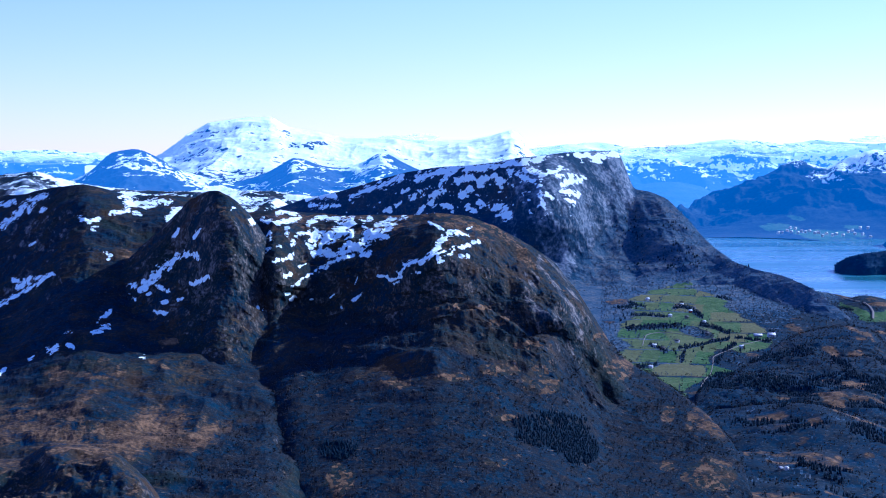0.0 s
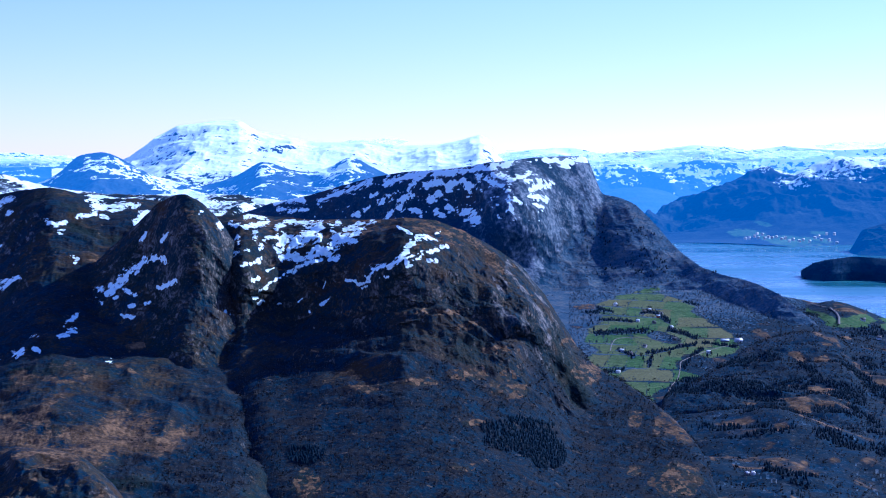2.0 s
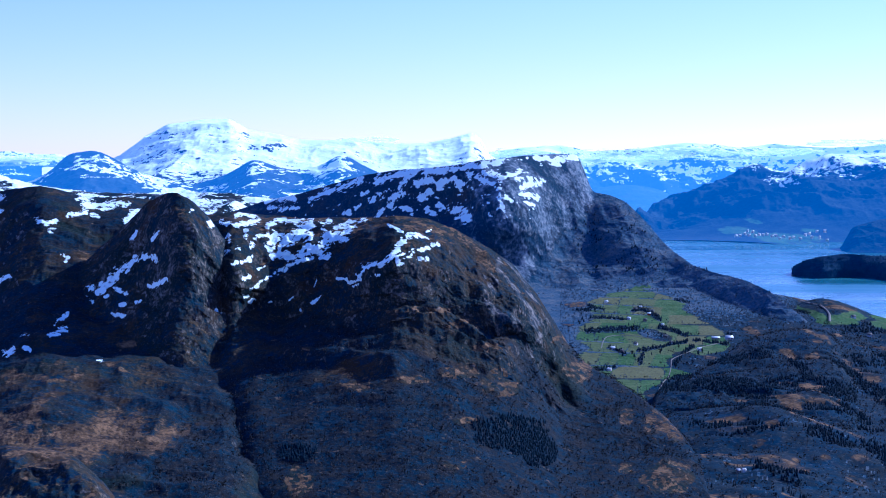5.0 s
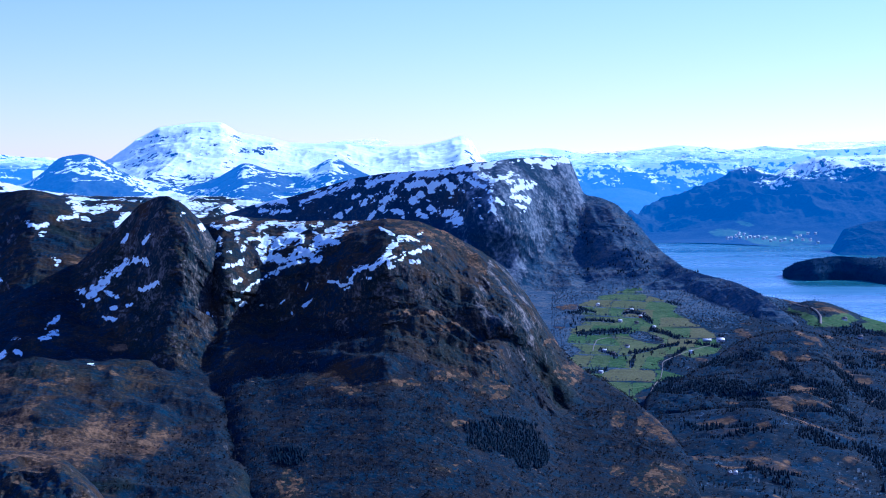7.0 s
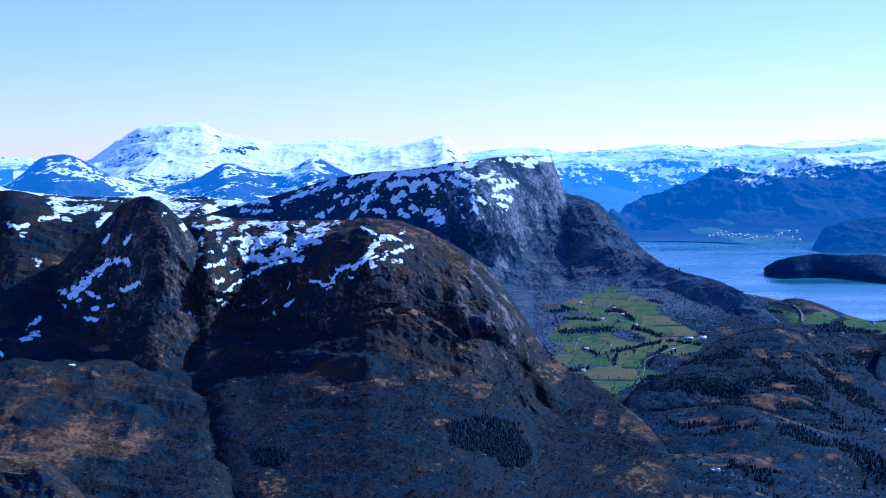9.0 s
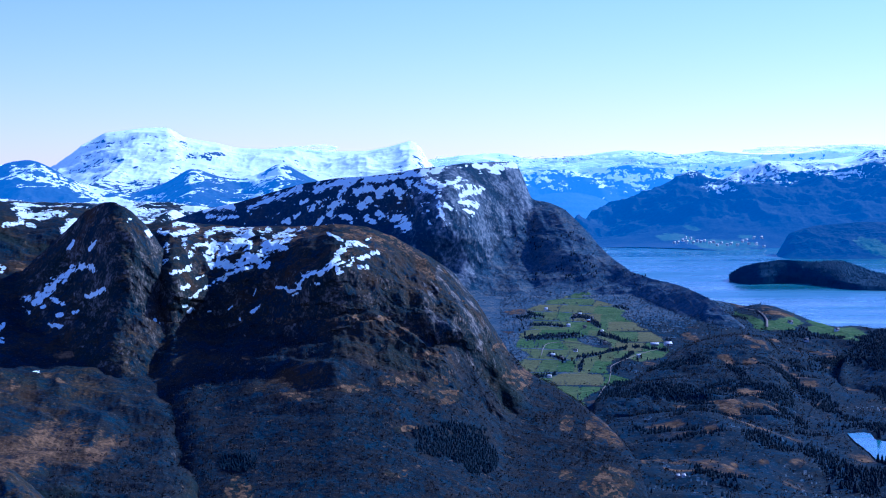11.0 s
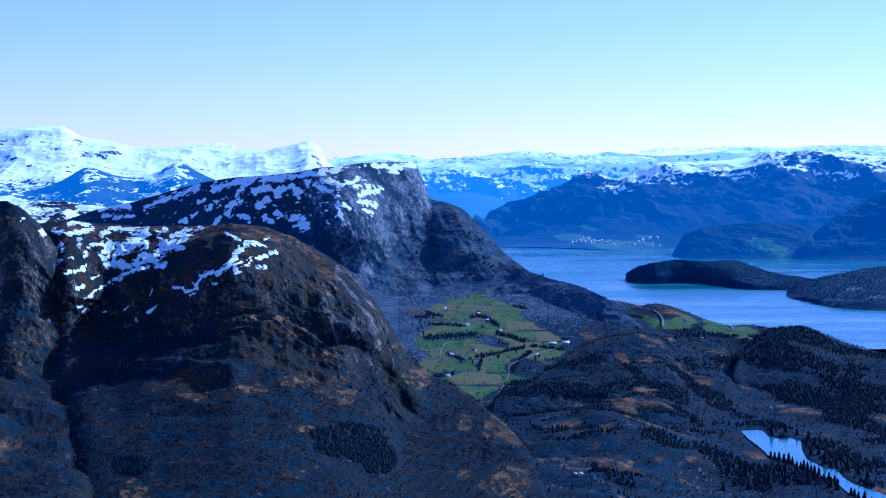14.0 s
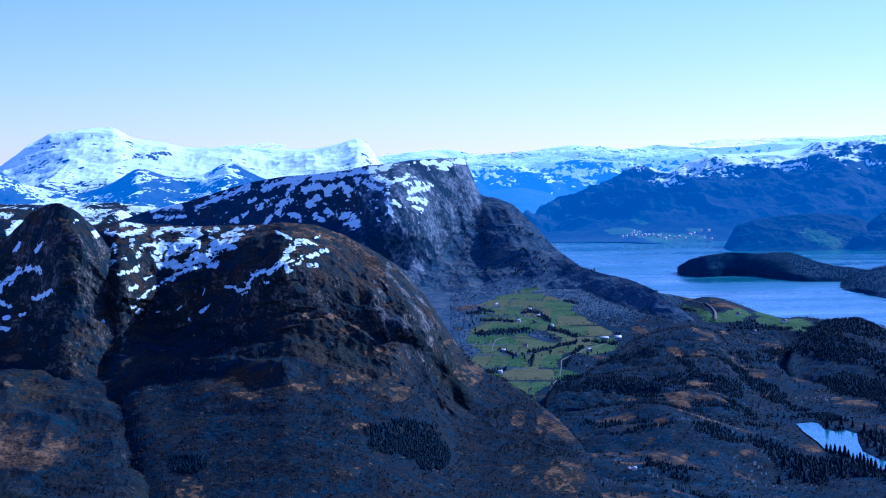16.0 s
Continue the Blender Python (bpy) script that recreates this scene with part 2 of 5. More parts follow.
def steepness(x, y, z):
    """Height over run of a sheet of places."""
    du = np.stack([np.gradient(v, axis=1) for v in (x, y, z)], -1)
    dv = np.stack([np.gradient(v, axis=0) for v in (x, y, z)], -1)
    nrm = np.cross(du, dv)
    up = np.abs(nrm[..., 2]) / (np.linalg.norm(nrm, axis=-1) + 1e-9)
    return np.sqrt(1 - up * up) / np.maximum(up, 0.05)



def bumped(q, width):
    """Softens a profile given at even steps, keeping its ends."""
    kern = np.exp(-0.5 * (np.arange(-30, 31) / width) ** 2)
    kern /= kern.sum()
    return np.convolve(np.concatenate([2 * q[0] - q[30:0:-1], q, 2 * q[-1] - q[-2:-32:-1]]), kern, "valid")


def land_form(crest, foot, profile, cols, front, back=10, reach=0.6, rough=2.0, size=40.0, edge=0.25, soft=0.003, seed=1, ridged=0.5,
              ribs=0.0, rib_size=16.0, bulges=(), ends=0.0, octaves=6, low=1e9, other=None, clefts=(), still=None, benches=(), toe=None, sink=4.0):
    """A hill or mountain between its foot and its crest line, with a back slope. Returns arrays x, y, z and the share of the climb v.
    ribs: depth of the upright ribs and clefts; bulges: (bearing, height, half width, half height, how far it stands out); ends: share of its length that sinks at both ends;
    other: (profile, from, to), a second profile that takes over between two bearings; clefts: strokes along which it is cut in;
    still: (from, to, share), bearings between which the roughness fades to that share;
    benches: (how far it stands out, depth, places), ledges that run along the face; toe: share of the climb over which its foot lies calmer, and how rough it is there;
    sink: how far its back slope ends below its foot."""
    k = np.array(crest)
    s = np.linspace((k[:, 0] / k[:, 1]).min(), (k[:, 0] / k[:, 1]).max(), cols)
    yc, zc = along(crest, s, soft)
    yf, zf = along(foot, s, soft * 4)
    zf = np.minimum(zf, low)
    pa = np.array(profile)
    v = np.linspace(0, 1, front)
    run = np.concatenate([[0], np.cumsum(np.hypot(np.diff(pa[:, 0]), np.diff(pa[:, 1])))])
    run /= run[-1]
    a, b = (bumped(np.interp(v, run, pa[:, c]), front * 0.02)[:, None] for c in (0, 1))
    if other:
        po, w = np.array(other[0]), smooth(other[1], other[2], s)
        a, b = (q * (1 - w) + w * bumped(np.interp(v, np.linspace(0, 1, len(po)), po[:, c]), front * 0.02)[:, None] for q, c in ((a, 0), (b, 1)))
    y = yf + (yc - yf) * a
    z = zf + (zc - zf) * b
    bk = np.linspace(0, 1, back + 1)[1:, None]
    y = np.vstack([y, yc + bk * reach * (yc - yf)])
    z = np.vstack([z, zc - smooth(0, 1, bk) * (zc - zf + sink)])
    v = np.concatenate([v, np.ones(back)])[:, None] * np.ones_like(s)
    x = s * y
    calm = edge + (1 - edge) * np.minimum(1, (1 - v) * 7)
    if toe:
        calm = calm * (toe[1] + (1 - toe[1]) * smooth(toe[0] * 0.5, toe[0], v))
    if still:
        calm = calm * (1 - (1 - still[2]) * smooth(still[0], still[1], 1000 * s))
    h = fbm(x, y, z * 2, size, octaves, seed) * (1 - ridged) + fbm(x, y, z * 2, size * 0.7, octaves, seed + 9, True) * ridged
    h2 = fbm(x, z * 1.5, y, size * 0.5, octaves, seed + 20)
    ups = fbm(x + 0.3 * z, z * 0.22, y * 0.3, rib_size, 5, seed + 30, True) if ribs else 0
    for bx, bz, wx, wz, out in bulges:
        bs, be = sight(x, y, z)
        push = out * np.exp(-((bs - bx) / wx) ** 2 - ((be - bz) / wz) ** 2)
        y, z = y - push, z - push * be / 1000
    for out, deep, pts in benches:
        bs, be = sight(x, y, z)
        pts = np.array(pts)
        under = np.interp(bs, pts[:, 0], pts[:, 1]) - be + 0.8 * fbm(bs, be, bs * 0, 9, 3, seed + 40)
        push = out * smooth(-0.25 * deep, 0.25 * deep, under) * smooth(5 * deep, 0.25 * deep, under)
        push = push * smooth(pts[0, 0], pts[0, 0] + 12, bs) * smooth(pts[-1, 0], pts[-1, 0] - 12, bs)
        y, z = y - push, z - push * be / 1000
    for half, pts in clefts:
        d = np.full_like(x, 1e9)
        for (ax, az_), (bx, bz) in zip(pts, pts[1:]):
            dx, dz = bx - ax, bz - az_
            q = np.clip(((x - ax) * dx + (z - az_) * dz) / (dx * dx + dz * dz + 1e-6), 0, 1)
            d = np.minimum(d, np.hypot(x - ax - q * dx, z - az_ - q * dz))
        y, z = y + 1.5 * half * np.exp(-(d / half) ** 2), z - 0.4 * half * np.exp(-(d / half) ** 2)
    z = z + rough * calm * h
    y = y + rough * 0.8 * calm * h2 - ribs * calm * ups
    x = s * y
    if ends:
        u = np.linspace(0, 1, cols)
        z = zf - 6 + (z - zf + 6) * smooth(0, ends, u) * smooth(0, ends, 1 - u)
    return x, y, z, v


def sight(x, y, z):
    """Bearing and height of places as seen from the viewpoint, in thousandths of their distance."""
    return 1000 * x / y, 1000 * (z - EYE[2]) / y


def drawn(x, y, z, strokes, warp, seed, fine=3.0, thin=0.9):
    """1 on the strokes (half width, places along it) on a mountain face, with ragged edges and gaps, 0 off them."""
    s, e = sight(x, y, z)
    ws = s + warp * fbm(s, e, s * 0, 7, 4, seed)
    we = e + warp * 0.6 * fbm(s, e, s * 0 + 50, 7, 4, seed + 3)
    best = np.full_like(x, -1.0)
    for half, pts in strokes:
        for (ax, az_), (bx, bz) in zip(pts, pts[1:]):
            dx, dz = bx - ax, bz - az_
            q = np.clip(((ws - ax) * dx + (we - az_) * dz) / (dx * dx + dz * dz + 1e-6), 0, 1)
            best = np.maximum(best, 1.0 - np.hypot(ws - ax - q * dx, we - az_ - q * dz) / (thin * half))
    rag, amp, p, q = 0.0, 0.5, (0.85 * s - 0.55 * e) / fine, (1.7 * e + 0.45 * s) / fine
    for k in range(5):
        rag, amp = rag + amp * grain(p, q, s * 0 + 3.7 * k, seed + 5 + k), amp * 0.62
        p, q = 1.9 * (0.74 * p - 0.67 * q), 1.9 * (0.67 * p + 0.74 * q)
    return np.clip((0.50 + 0.42 * best + 0.42 * rag) * (best > -0.9), 0, 1)


def spotted(x, z, spots, seed, ragged=0.5, size=6.0):
    """1 inside the ovals (x, z, half width, half height) on a mountain face, with ragged edges."""
    n0 = ragged * fbm(x, z, x * 0, size, 4, seed)
    best = np.zeros_like(x)
    for sx, sz, rx, rz in spots:
        best = np.maximum(best, 1.5 - np.hypot((x - sx) / rx, (z - sz) / rz) + n0)
    return np.clip(best, 0, 1)


# ---- trees ----
def twig_tree(rng, limbs=0, sprays=13):
    """A bare birch, 1 high: a thin tapered trunk, three limbs and a crown of many small sprays of twigs."""
    vs, fs = [], []

    def stick(a, b, r0, r1):
        k = len(vs)
        for c, r in ((a, r0), (b, r1)):
            for q in range(3):
                vs.append((c[0] + r * math.cos(q * 2.1), c[1] + r * math.sin(q * 2.1), c[2]))
        for q in range(3):
            fs.append((k + q, k + (q + 1) % 3, k + 3 + (q + 1) % 3))
            fs.append((k + q, k + 3 + (q + 1) % 3, k + 3 + q))

    stick((0, 0, 0), (0, 0, 0.8), 0.035, 0.012)
    for q in range(limbs):
        ang = rng.uniform(0, 6.28)
        stick((0, 0, 0.35), (0.2 * math.cos(ang), 0.2 * math.sin(ang), 0.75), 0.02, 0.006)
    bark = len(fs)
    for q in range(sprays):
        ang, r, hgt = rng.uniform(0, 6.28), rng.uniform(0.05, 0.34), rng.uniform(0.3, 0.97)
        r *= math.sqrt(max(0.1, 1 - ((hgt - 0.6) / 0.42) ** 2))
        c = np.array((r * math.cos(ang), r * math.sin(ang), hgt))
        k = len(vs)
        for w in range(3):
            vs.append(tuple(c + rng.normal(0, 0.115, 3)))
        fs.append((k, k + 1, k + 2))
    return np.array(vs), np.array(fs), bark


def needle_tree(rng, tiers=2, points=6):
    """A spruce, 1 high: a trunk and tiers of drooping, jagged branches."""
    vs, fs = [], []
    for r, hgt in ((0.03, 0.0), (0.015, 0.5)):
        vs += [(r * math.cos(q * 2.1), r * math.sin(q * 2.1), hgt) for q in range(3)]
    for q in range(3):
        fs += [(q, (q + 1) % 3, 3 + (q + 1) % 3), (q, 3 + (q + 1) % 3, 3 + q)]
    bark = len(fs)
    for tier in range(tiers):
        up = tier / tiers
        base, k, r0 = 0.08 + 0.85 * up, len(vs), 0.32 * (1 - up * 0.85)
        vs.append((0, 0, min(1.0, base + 1.7 / tiers)))
        for q in range(points):
            r = r0 * (1.0 if q % 2 else 0.62) * rng.uniform(0.8, 1.2)
            vs.append((r * math.cos(q * math.tau / points + tier), r * math.sin(q * math.tau / points + tier), base + rng.uniform(-0.03, 0.03)))
        fs += [(k, k + 1 + q, k + 1 + (q + 1) % points) for q in range(points)]
    return np.array(vs), np.array(fs), bark


def mesh_of(name, vs, fs, mats, index=None):
    me = bpy.data.meshes.new(name)
    fs = np.asarray(fs, dtype=np.int32)
    me.vertices.add(len(vs))
    me.vertices.foreach_set("co", np.asarray(vs, dtype=np.float32).ravel())
    me.loops.add(fs.size)
    me.loops.foreach_set("vertex_index", fs.ravel())
    me.polygons.add(len(fs))
    me.polygons.foreach_set("loop_start", np.arange(0, fs.size, fs.shape[1], dtype=np.int32))
    for m in mats:
        me.materials.append(m)
    if index is not None:
        me.polygons.foreach_set("material_index", np.asarray(index, dtype=np.int32))
    me.update(calc_edges=True)
    return me


def woods(name, places, heights, maker, mats, label, category, seed):
    """Uncounted trees as one mesh."""
    rng = np.random.default_rng(seed)
    kinds = [maker(rng) for _ in range(7)]
    places, heights = np.asarray(places), np.asarray(heights)
    pick = rng.integers(0, len(kinds), len(places))
    allv, allf, alli, base = [], [], [], 0
    for k, (vs, fs, bark) in enumerate(kinds):
        m = pick == k
        if not m.any():
            continue
        p, h = places[m], heights[m]
        ang, wide = rng.uniform(0, 6.28, len(p)), rng.uniform(0.8, 1.25, len(p))
        c, s = np.cos(ang)[:, None], np.sin(ang)[:, None]
        q = np.stack([(vs[:, 0] * c - vs[:, 1] * s) * wide[:, None], (vs[:, 0] * s + vs[:, 1] * c) * wide[:, None], vs[:, 2] * np.ones_like(c)], -1)
        q = q * h[:, None, None] + p[:, None, :]
        f = fs[None] + (base + np.arange(len(p)) * len(vs))[:, None, None]
        allv.append(q.reshape(-1, 3)), allf.append(f.reshape(-1, 3))
        alli.append(np.tile((np.arange(len(fs)) >= bark).astype(np.int32), len(p)))
        base += len(p) * len(vs)
    me = mesh_of(name, np.concatenate(allv), np.concatenate(allf), mats, np.concatenate(alli))
    return tagged(new(name, me), label, category, kind="stuff")


def sown(x, y, z, density, spacing, seed, sink=0.15):
    """Places on a sheet of land, about one to each square of the given spacing where the density is 1."""
    rng = np.random.default_rng(seed)
    a = np.stack([np.diff(v, axis=1)[:-1] for v in (x, y, z)], -1)
    b = np.stack([np.diff(v, axis=0)[:, :-1] for v in (x, y, z)], -1)
    area = np.abs(a[..., 0] * b[..., 1] - a[..., 1] * b[..., 0])
    want = np.clip(density[:-1, :-1], 0, 1) * area / spacing ** 2
    count = rng.poisson(want)
    i, j = np.nonzero(count)
    rep = np.repeat(np.arange(len(i)), count[i, j])
    i, j = i[rep], j[rep]
    u, w = rng.uniform(0, 1, (2, len(i), 1))
    p = np.stack([x[i, j], y[i, j], z[i, j]], -1) + a[i, j] * u + b[i, j] * w
    p[:, 2] -= sink
    return p


DOME_CREST = [(-87.2, 690, 128.5), (-74.9, 690, 129.5), (-55.2, 690, 128.7), (-34.7, 675, 127.7), (-14.9, 652, 128.4), (-3.2, 642, 130.4), (8.3, 645, 128.6), (20.1, 655, 124.8), (34.9, 668, 117.1), (47.3, 675, 107.8), (57.4, 680, 96.5), (64.8, 680, 84.2), (70.4, 675, 73.8), (77.2, 660, 65.9), (86.4, 640, 62.2), (93.3, 610, 59), (99.2, 580, 55.1), (102.1, 550, 51), (100.4, 520, 47), (97.3, 490, 42.2)]
DOME_FOOT = [(-52.9, 412, 38.5), (-44, 410, 45.5), (-36, 410, 50), (-24.3, 408, 52.5), (-12.6, 410, 51.5), (32.7, 420, 48.5), (66, 440, 43.6), (91.4, 460, 38.7)]
KNOB_CREST = [(-127.5, 560, 80), (-131.1, 600, 89), (-134.1, 630, 97.3), (-133.7, 645, 104.6), (-125.1, 655, 116.3), (-112.4, 650, 127), (-101.4, 640, 135.4), (-93.9, 628, 138.3), (-88.6, 622, 139.1), (-84.4, 624, 136.8), (-79.9, 632, 132.1), (-75.2, 640, 126.2), (-69.6, 640, 118.1), (-65.6, 634, 109.4), (-61.5, 622, 99), (-57.3, 605, 91.6), (-53.8, 590, 84.6)]
KNOB_FOOT = [(-117.6, 515, 61.4), (-91.5, 525, 63.4), (-73.3, 530, 63.5), (-47.6, 520, 58.5)]
SHOULDER_CREST = [(-323.2, 920, 126.9), (-265.2, 880, 130.4), (-237.9, 850, 132.2), (-206.7, 800, 136.1), (-184, 765, 139.1), (-169.2, 748, 140.4), (-155.9, 748, 137.5), (-145.6, 750, 134.2), (-130.4, 755, 135.4), (-117.7, 760, 133.4), (-98.8, 760, 128), (-82.5, 760, 123.6), (-64.6, 740, 114.5), (-43.6, 700, 97.5)]
SHOULDER_FOOT = [(-133.4, 375, 59.6), (-42.9, 390, 55.8), (-35.4, 400, 51.2), (-25.9, 410, 43.5)]
MOUND_CREST = [(-134.6, 400, 76.9), (-115.9, 400, 74.6), (-106.7, 398, 75), (-98.8, 395, 79.9), (-90.2, 395, 79.1), (-82.1, 390, 78.6), (-75.5, 385, 75.3), (-69.8, 380, 70.8), (-65.6, 375, 65)]
MOUND_FOOT = [(-111.5, 330, 65.6), (-57.8, 330, 65.5)]
CLIFF_CREST = [(-193.2, 1780, 98.3), (-154.1, 1770, 111.2), (-114.2, 1740, 119.3), (-75.6, 1710, 130.7), (-38.2, 1680, 141.2), (-8.1, 1650, 146), (26.5, 1610, 147.8), (54.6, 1590, 151.2), (77.2, 1590, 156.2), (100.5, 1600, 157.9), (124.9, 1620, 161.5), (156.6, 1650, 162.8), (185.8, 1675, 163), (193.4, 1672, 143.9), (199.2, 1660, 123.2), (215.7, 1650, 120.4), (232, 1640, 113.5), (246.6, 1620, 97.7), (259.2, 1590, 78.8), (266.7, 1550, 66.7), (273.2, 1480, 57.2), (282.6, 1420, 54.3), (292.8, 1350, 53.1), (303, 1290, 47.2), (308.4, 1255, 38.7), (315.6, 1230, 30.7), (326.7, 1205, 15.8)]
CLIFF_FOOT = [(-140.8, 1290, 7), (98.3, 1270, 8.9), (149.4, 1320, 24.7), (199.7, 1340, 22.7), (207.2, 1240, 14.3), (221.1, 1150, 12.9), (245.4, 1110, 8.4), (293.2, 1080, -1.5)]
SNOWMT_CREST = [(-972.1, 4300, 136.4), (-833.8, 4300, 154.5), (-764.6, 4300, 174.3), (-695.1, 4300, 227.8), (-633.5, 4300, 262.8), (-572.2, 4300, 270.4), (-526.2, 4300, 276.4), (-464.9, 4300, 277.8), (-419.2, 4300, 250.3), (-342.7, 4300, 236.4), (-281.5, 4300, 222.6), (-204.9, 4300, 219.4), (-128.3, 4300, 225.4), (-36.4, 4300, 211.5), (70.9, 4300, 214.4), (132.2, 4300, 226.6), (185.8, 4300, 241.8), (211.9, 4300, 229.5), (231.8, 4300, 188.2), (270.2, 4300, 157.6)]
SNOWMT_FOOT = [(-700, 3100, 92), (200, 3100, 92)]
BUMPS_CREST = [(-775.1, 3000, 103.2), (-699.9, 3000, 119.1), (-656.8, 3000, 142.6), (-629.7, 3000, 170.3), (-581.5, 3000, 177.7), (-549.5, 3000, 167), (-517.6, 3000, 150.9), (-475, 3000, 129.5), (-389.5, 3000, 113.3), (-335.8, 3000, 131.4), (-282.1, 3000, 163.4), (-239.4, 3000, 148.4), (-196.7, 3000, 139.8), (-153.8, 3000, 150.4), (-116.3, 3000, 173.9), (-89.6, 3000, 161), (-46.9, 3000, 139.6), (-4.1, 3000, 123.5), (81.5, 3000, 112.7)]
BUMPS_FOOT = [(-646.7, 2500, 61.9), (68, 2500, 60.9)]
TERRACE_CREST = [(-811.3, 2200, 139.5), (-615.2, 2200, 133.8), (-568, 2200, 138.4), (-521.1, 2200, 127.4), (-482, 2200, 117.1), (-419.2, 2200, 113.1), (-356.4, 2200, 109.9), (-301.4, 2200, 111.4), (-246.5, 2200, 112.9), (-191.5, 2200, 107.3), (-128.7, 2200, 99.3), (-65.9, 2200, 87.5)]
TERRACE_FOOT = [(-628.7, 1700, 59.9), (-51.1, 1700, 59.1)]
FAR_CREST = [(-1732.1, 4700, 182.9), (-1313.1, 4700, 189), (-1162.2, 4700, 193.8), (-1011.7, 4700, 176.8), (-810.8, 4700, 159.8), (194.8, 4700, 180.1), (261.8, 4700, 193.4), (362.3, 4700, 203.3), (462.7, 4700, 209.9), (563.3, 4700, 196.3), (697.3, 4700, 202.8), (847.9, 4700, 216), (998.8, 4700, 202.4), (1099.2, 4700, 215.6), (1196.7, 4600, 205.2), (1271.8, 4560, 209.9), (1380, 4520, 217.9), (1476.2, 4500, 231.1), (1589.4, 4480, 226.1), (1749.9, 4450, 234.3), (1858.9, 4430, 230.9), (2160.5, 4400, 226.2)]
FAR_FOOT = [(-1588.8, 4300, -16.2), (178.4, 4300, -18.8), (957.7, 4350, -21.8), (1966.8, 4000, 46.5)]
HEAD_CREST = [(444.1, 4200, 59.8), (503.9, 4200, 89.7), (563.8, 4200, 100.1), (623.7, 4200, 101.5), (683.8, 4200, 89.4), (728.9, 4200, 66.9), (774.2, 4200, 29.3)]
HEAD_FOOT = [(402, 3800, 11.4), (700.7, 3800, 10.9)]
FARSHORE_CREST = [(458, 3500, -12.9), (550.1, 3700, 17.4), (598.7, 3800, 35.5), (685.6, 3950, 64.8), (751.2, 4000, 85), (818.2, 4050, 108.7), (901.2, 4100, 134.4), (956.4, 4150, 146), (996.3, 4100, 128.4), (1045.2, 4150, 151.7), (1117.4, 4200, 171.1), (1137.6, 4250, 182.4), (1233.5, 4250, 185.7), (1339.6, 4250, 189), (1441.4, 4250, 203.2), (1622.3, 4250, 211.5), (1783.7, 4250, 199.2), (2087.4, 4250, 183.8)]
FARSHORE_FOOT = [(416.2, 3180, -2.5), (533.2, 3200, 0.9), (620.8, 3180, 1.7), (726.3, 3050, 2.2), (824.2, 2950, -11.4), (1378.3, 2800, -17.4)]
LOWHILL_CREST = [(774.7, 2850, 2.6), (804.6, 2900, 11.6), (831.8, 2900, 40.3), (884.3, 2900, 52.9), (937.2, 2900, 58), (1000.3, 2900, 60), (1064.9, 2900, 52.2), (1103.2, 2900, 32.7), (1145.1, 2850, 13.2)]
LOWHILL_FOOT = [(747.6, 2750, -3.4), (857, 2700, -6.8), (964, 2710, -7.8), (1090, 2710, -8.8)]
DARKMT_CREST = [(1058.7, 2900, 11.4), (1076.3, 2900, 32.8), (1149.2, 2950, 65.7), (1212.5, 3000, 90.9), (1260, 3000, 112.1), (1355.6, 3000, 151.3), (1533, 3000, 173.9)]
DARKMT_FOOT = [(950, 2640, -6.7), (1100, 2610, -10.3), (1330, 2590, -13.1)]
ISLE_CREST = [(550.3, 2220, 3.7), (551.9, 2200, 13.9), (559.9, 2180, 21.4), (576.4, 2150, 27.8), (608.8, 2150, 31.5), (649.5, 2150, 28.1), (690.4, 2150, 30.2), (715.1, 2150, 20.5), (730.7, 2100, 13.2), (771.8, 2080, 7.9), (788.4, 2060, 0.7)]
ISLE_FOOT = [(549.1, 2215, 2.5), (538.1, 2110, 1.6), (550, 2080, 0.5), (587.3, 2130, 2.2), (625.3, 2150, 2.9), (646.1, 2060, 1.1), (652.2, 1960, -0.7), (692.2, 2000, 1.9), (712.3, 1960, 0.2), (742.6, 1940, -0.8)]
POINT_CREST = [(695.8, 1960, -3.3), (702.6, 1950, 6.1), (723.6, 1950, 14.6), (753.7, 1950, 20.2), (795.9, 1980, 23.9), (841.3, 2000, 27.6), (984.4, 2000, 38)]
POINT_FOOT = [(674.5, 1900, -0), (657.6, 1790, 1.1), (657.5, 1700, 1.3), (698.9, 1660, 0.5), (788.5, 1600, -0.1)]
SHORE_CREST = [(314.5, 1330, 24), (331.8, 1350, 28.4), (341.9, 1350, 33.2), (357.1, 1350, 37.1), (372.4, 1350, 35.4), (384.8, 1340, 30.7), (397.1, 1330, 25), (413, 1300, 21.3), (424.6, 1290, 23.6), (440.9, 1280, 21), (458.3, 1260, 19.4), (472.4, 1260, 18.1), (490.0, 1255, 13.7), (500.7, 1245, 8.9), (522.6, 1230, 2.9), (550.9, 1215, -3.6)]
SHORE_FOOT = [(257.8, 1090, 26.7), (330.6, 1040, 23.5), (400.6, 950, 5), (468.9, 950, -6)]
FORESTHILL_CREST = [(291.2, 950, 17), (321.1, 1010, 20.4), (355.6, 1080, 26.5), (373.9, 1110, 32), (388, 1120, 35.4), (411.7, 1120, 37.2), (418.8, 1110, 33.6), (426.4, 1080, 25.5), (442.5, 1050, 22.7), (493.3, 1000, 25.9)]
FORESTHILL_FOOT = [(305.3, 960, 15.4), (313.8, 880, 11.2), (325.6, 840, 9.2), (346.2, 820, 5.8), (395.4, 800, 5)]
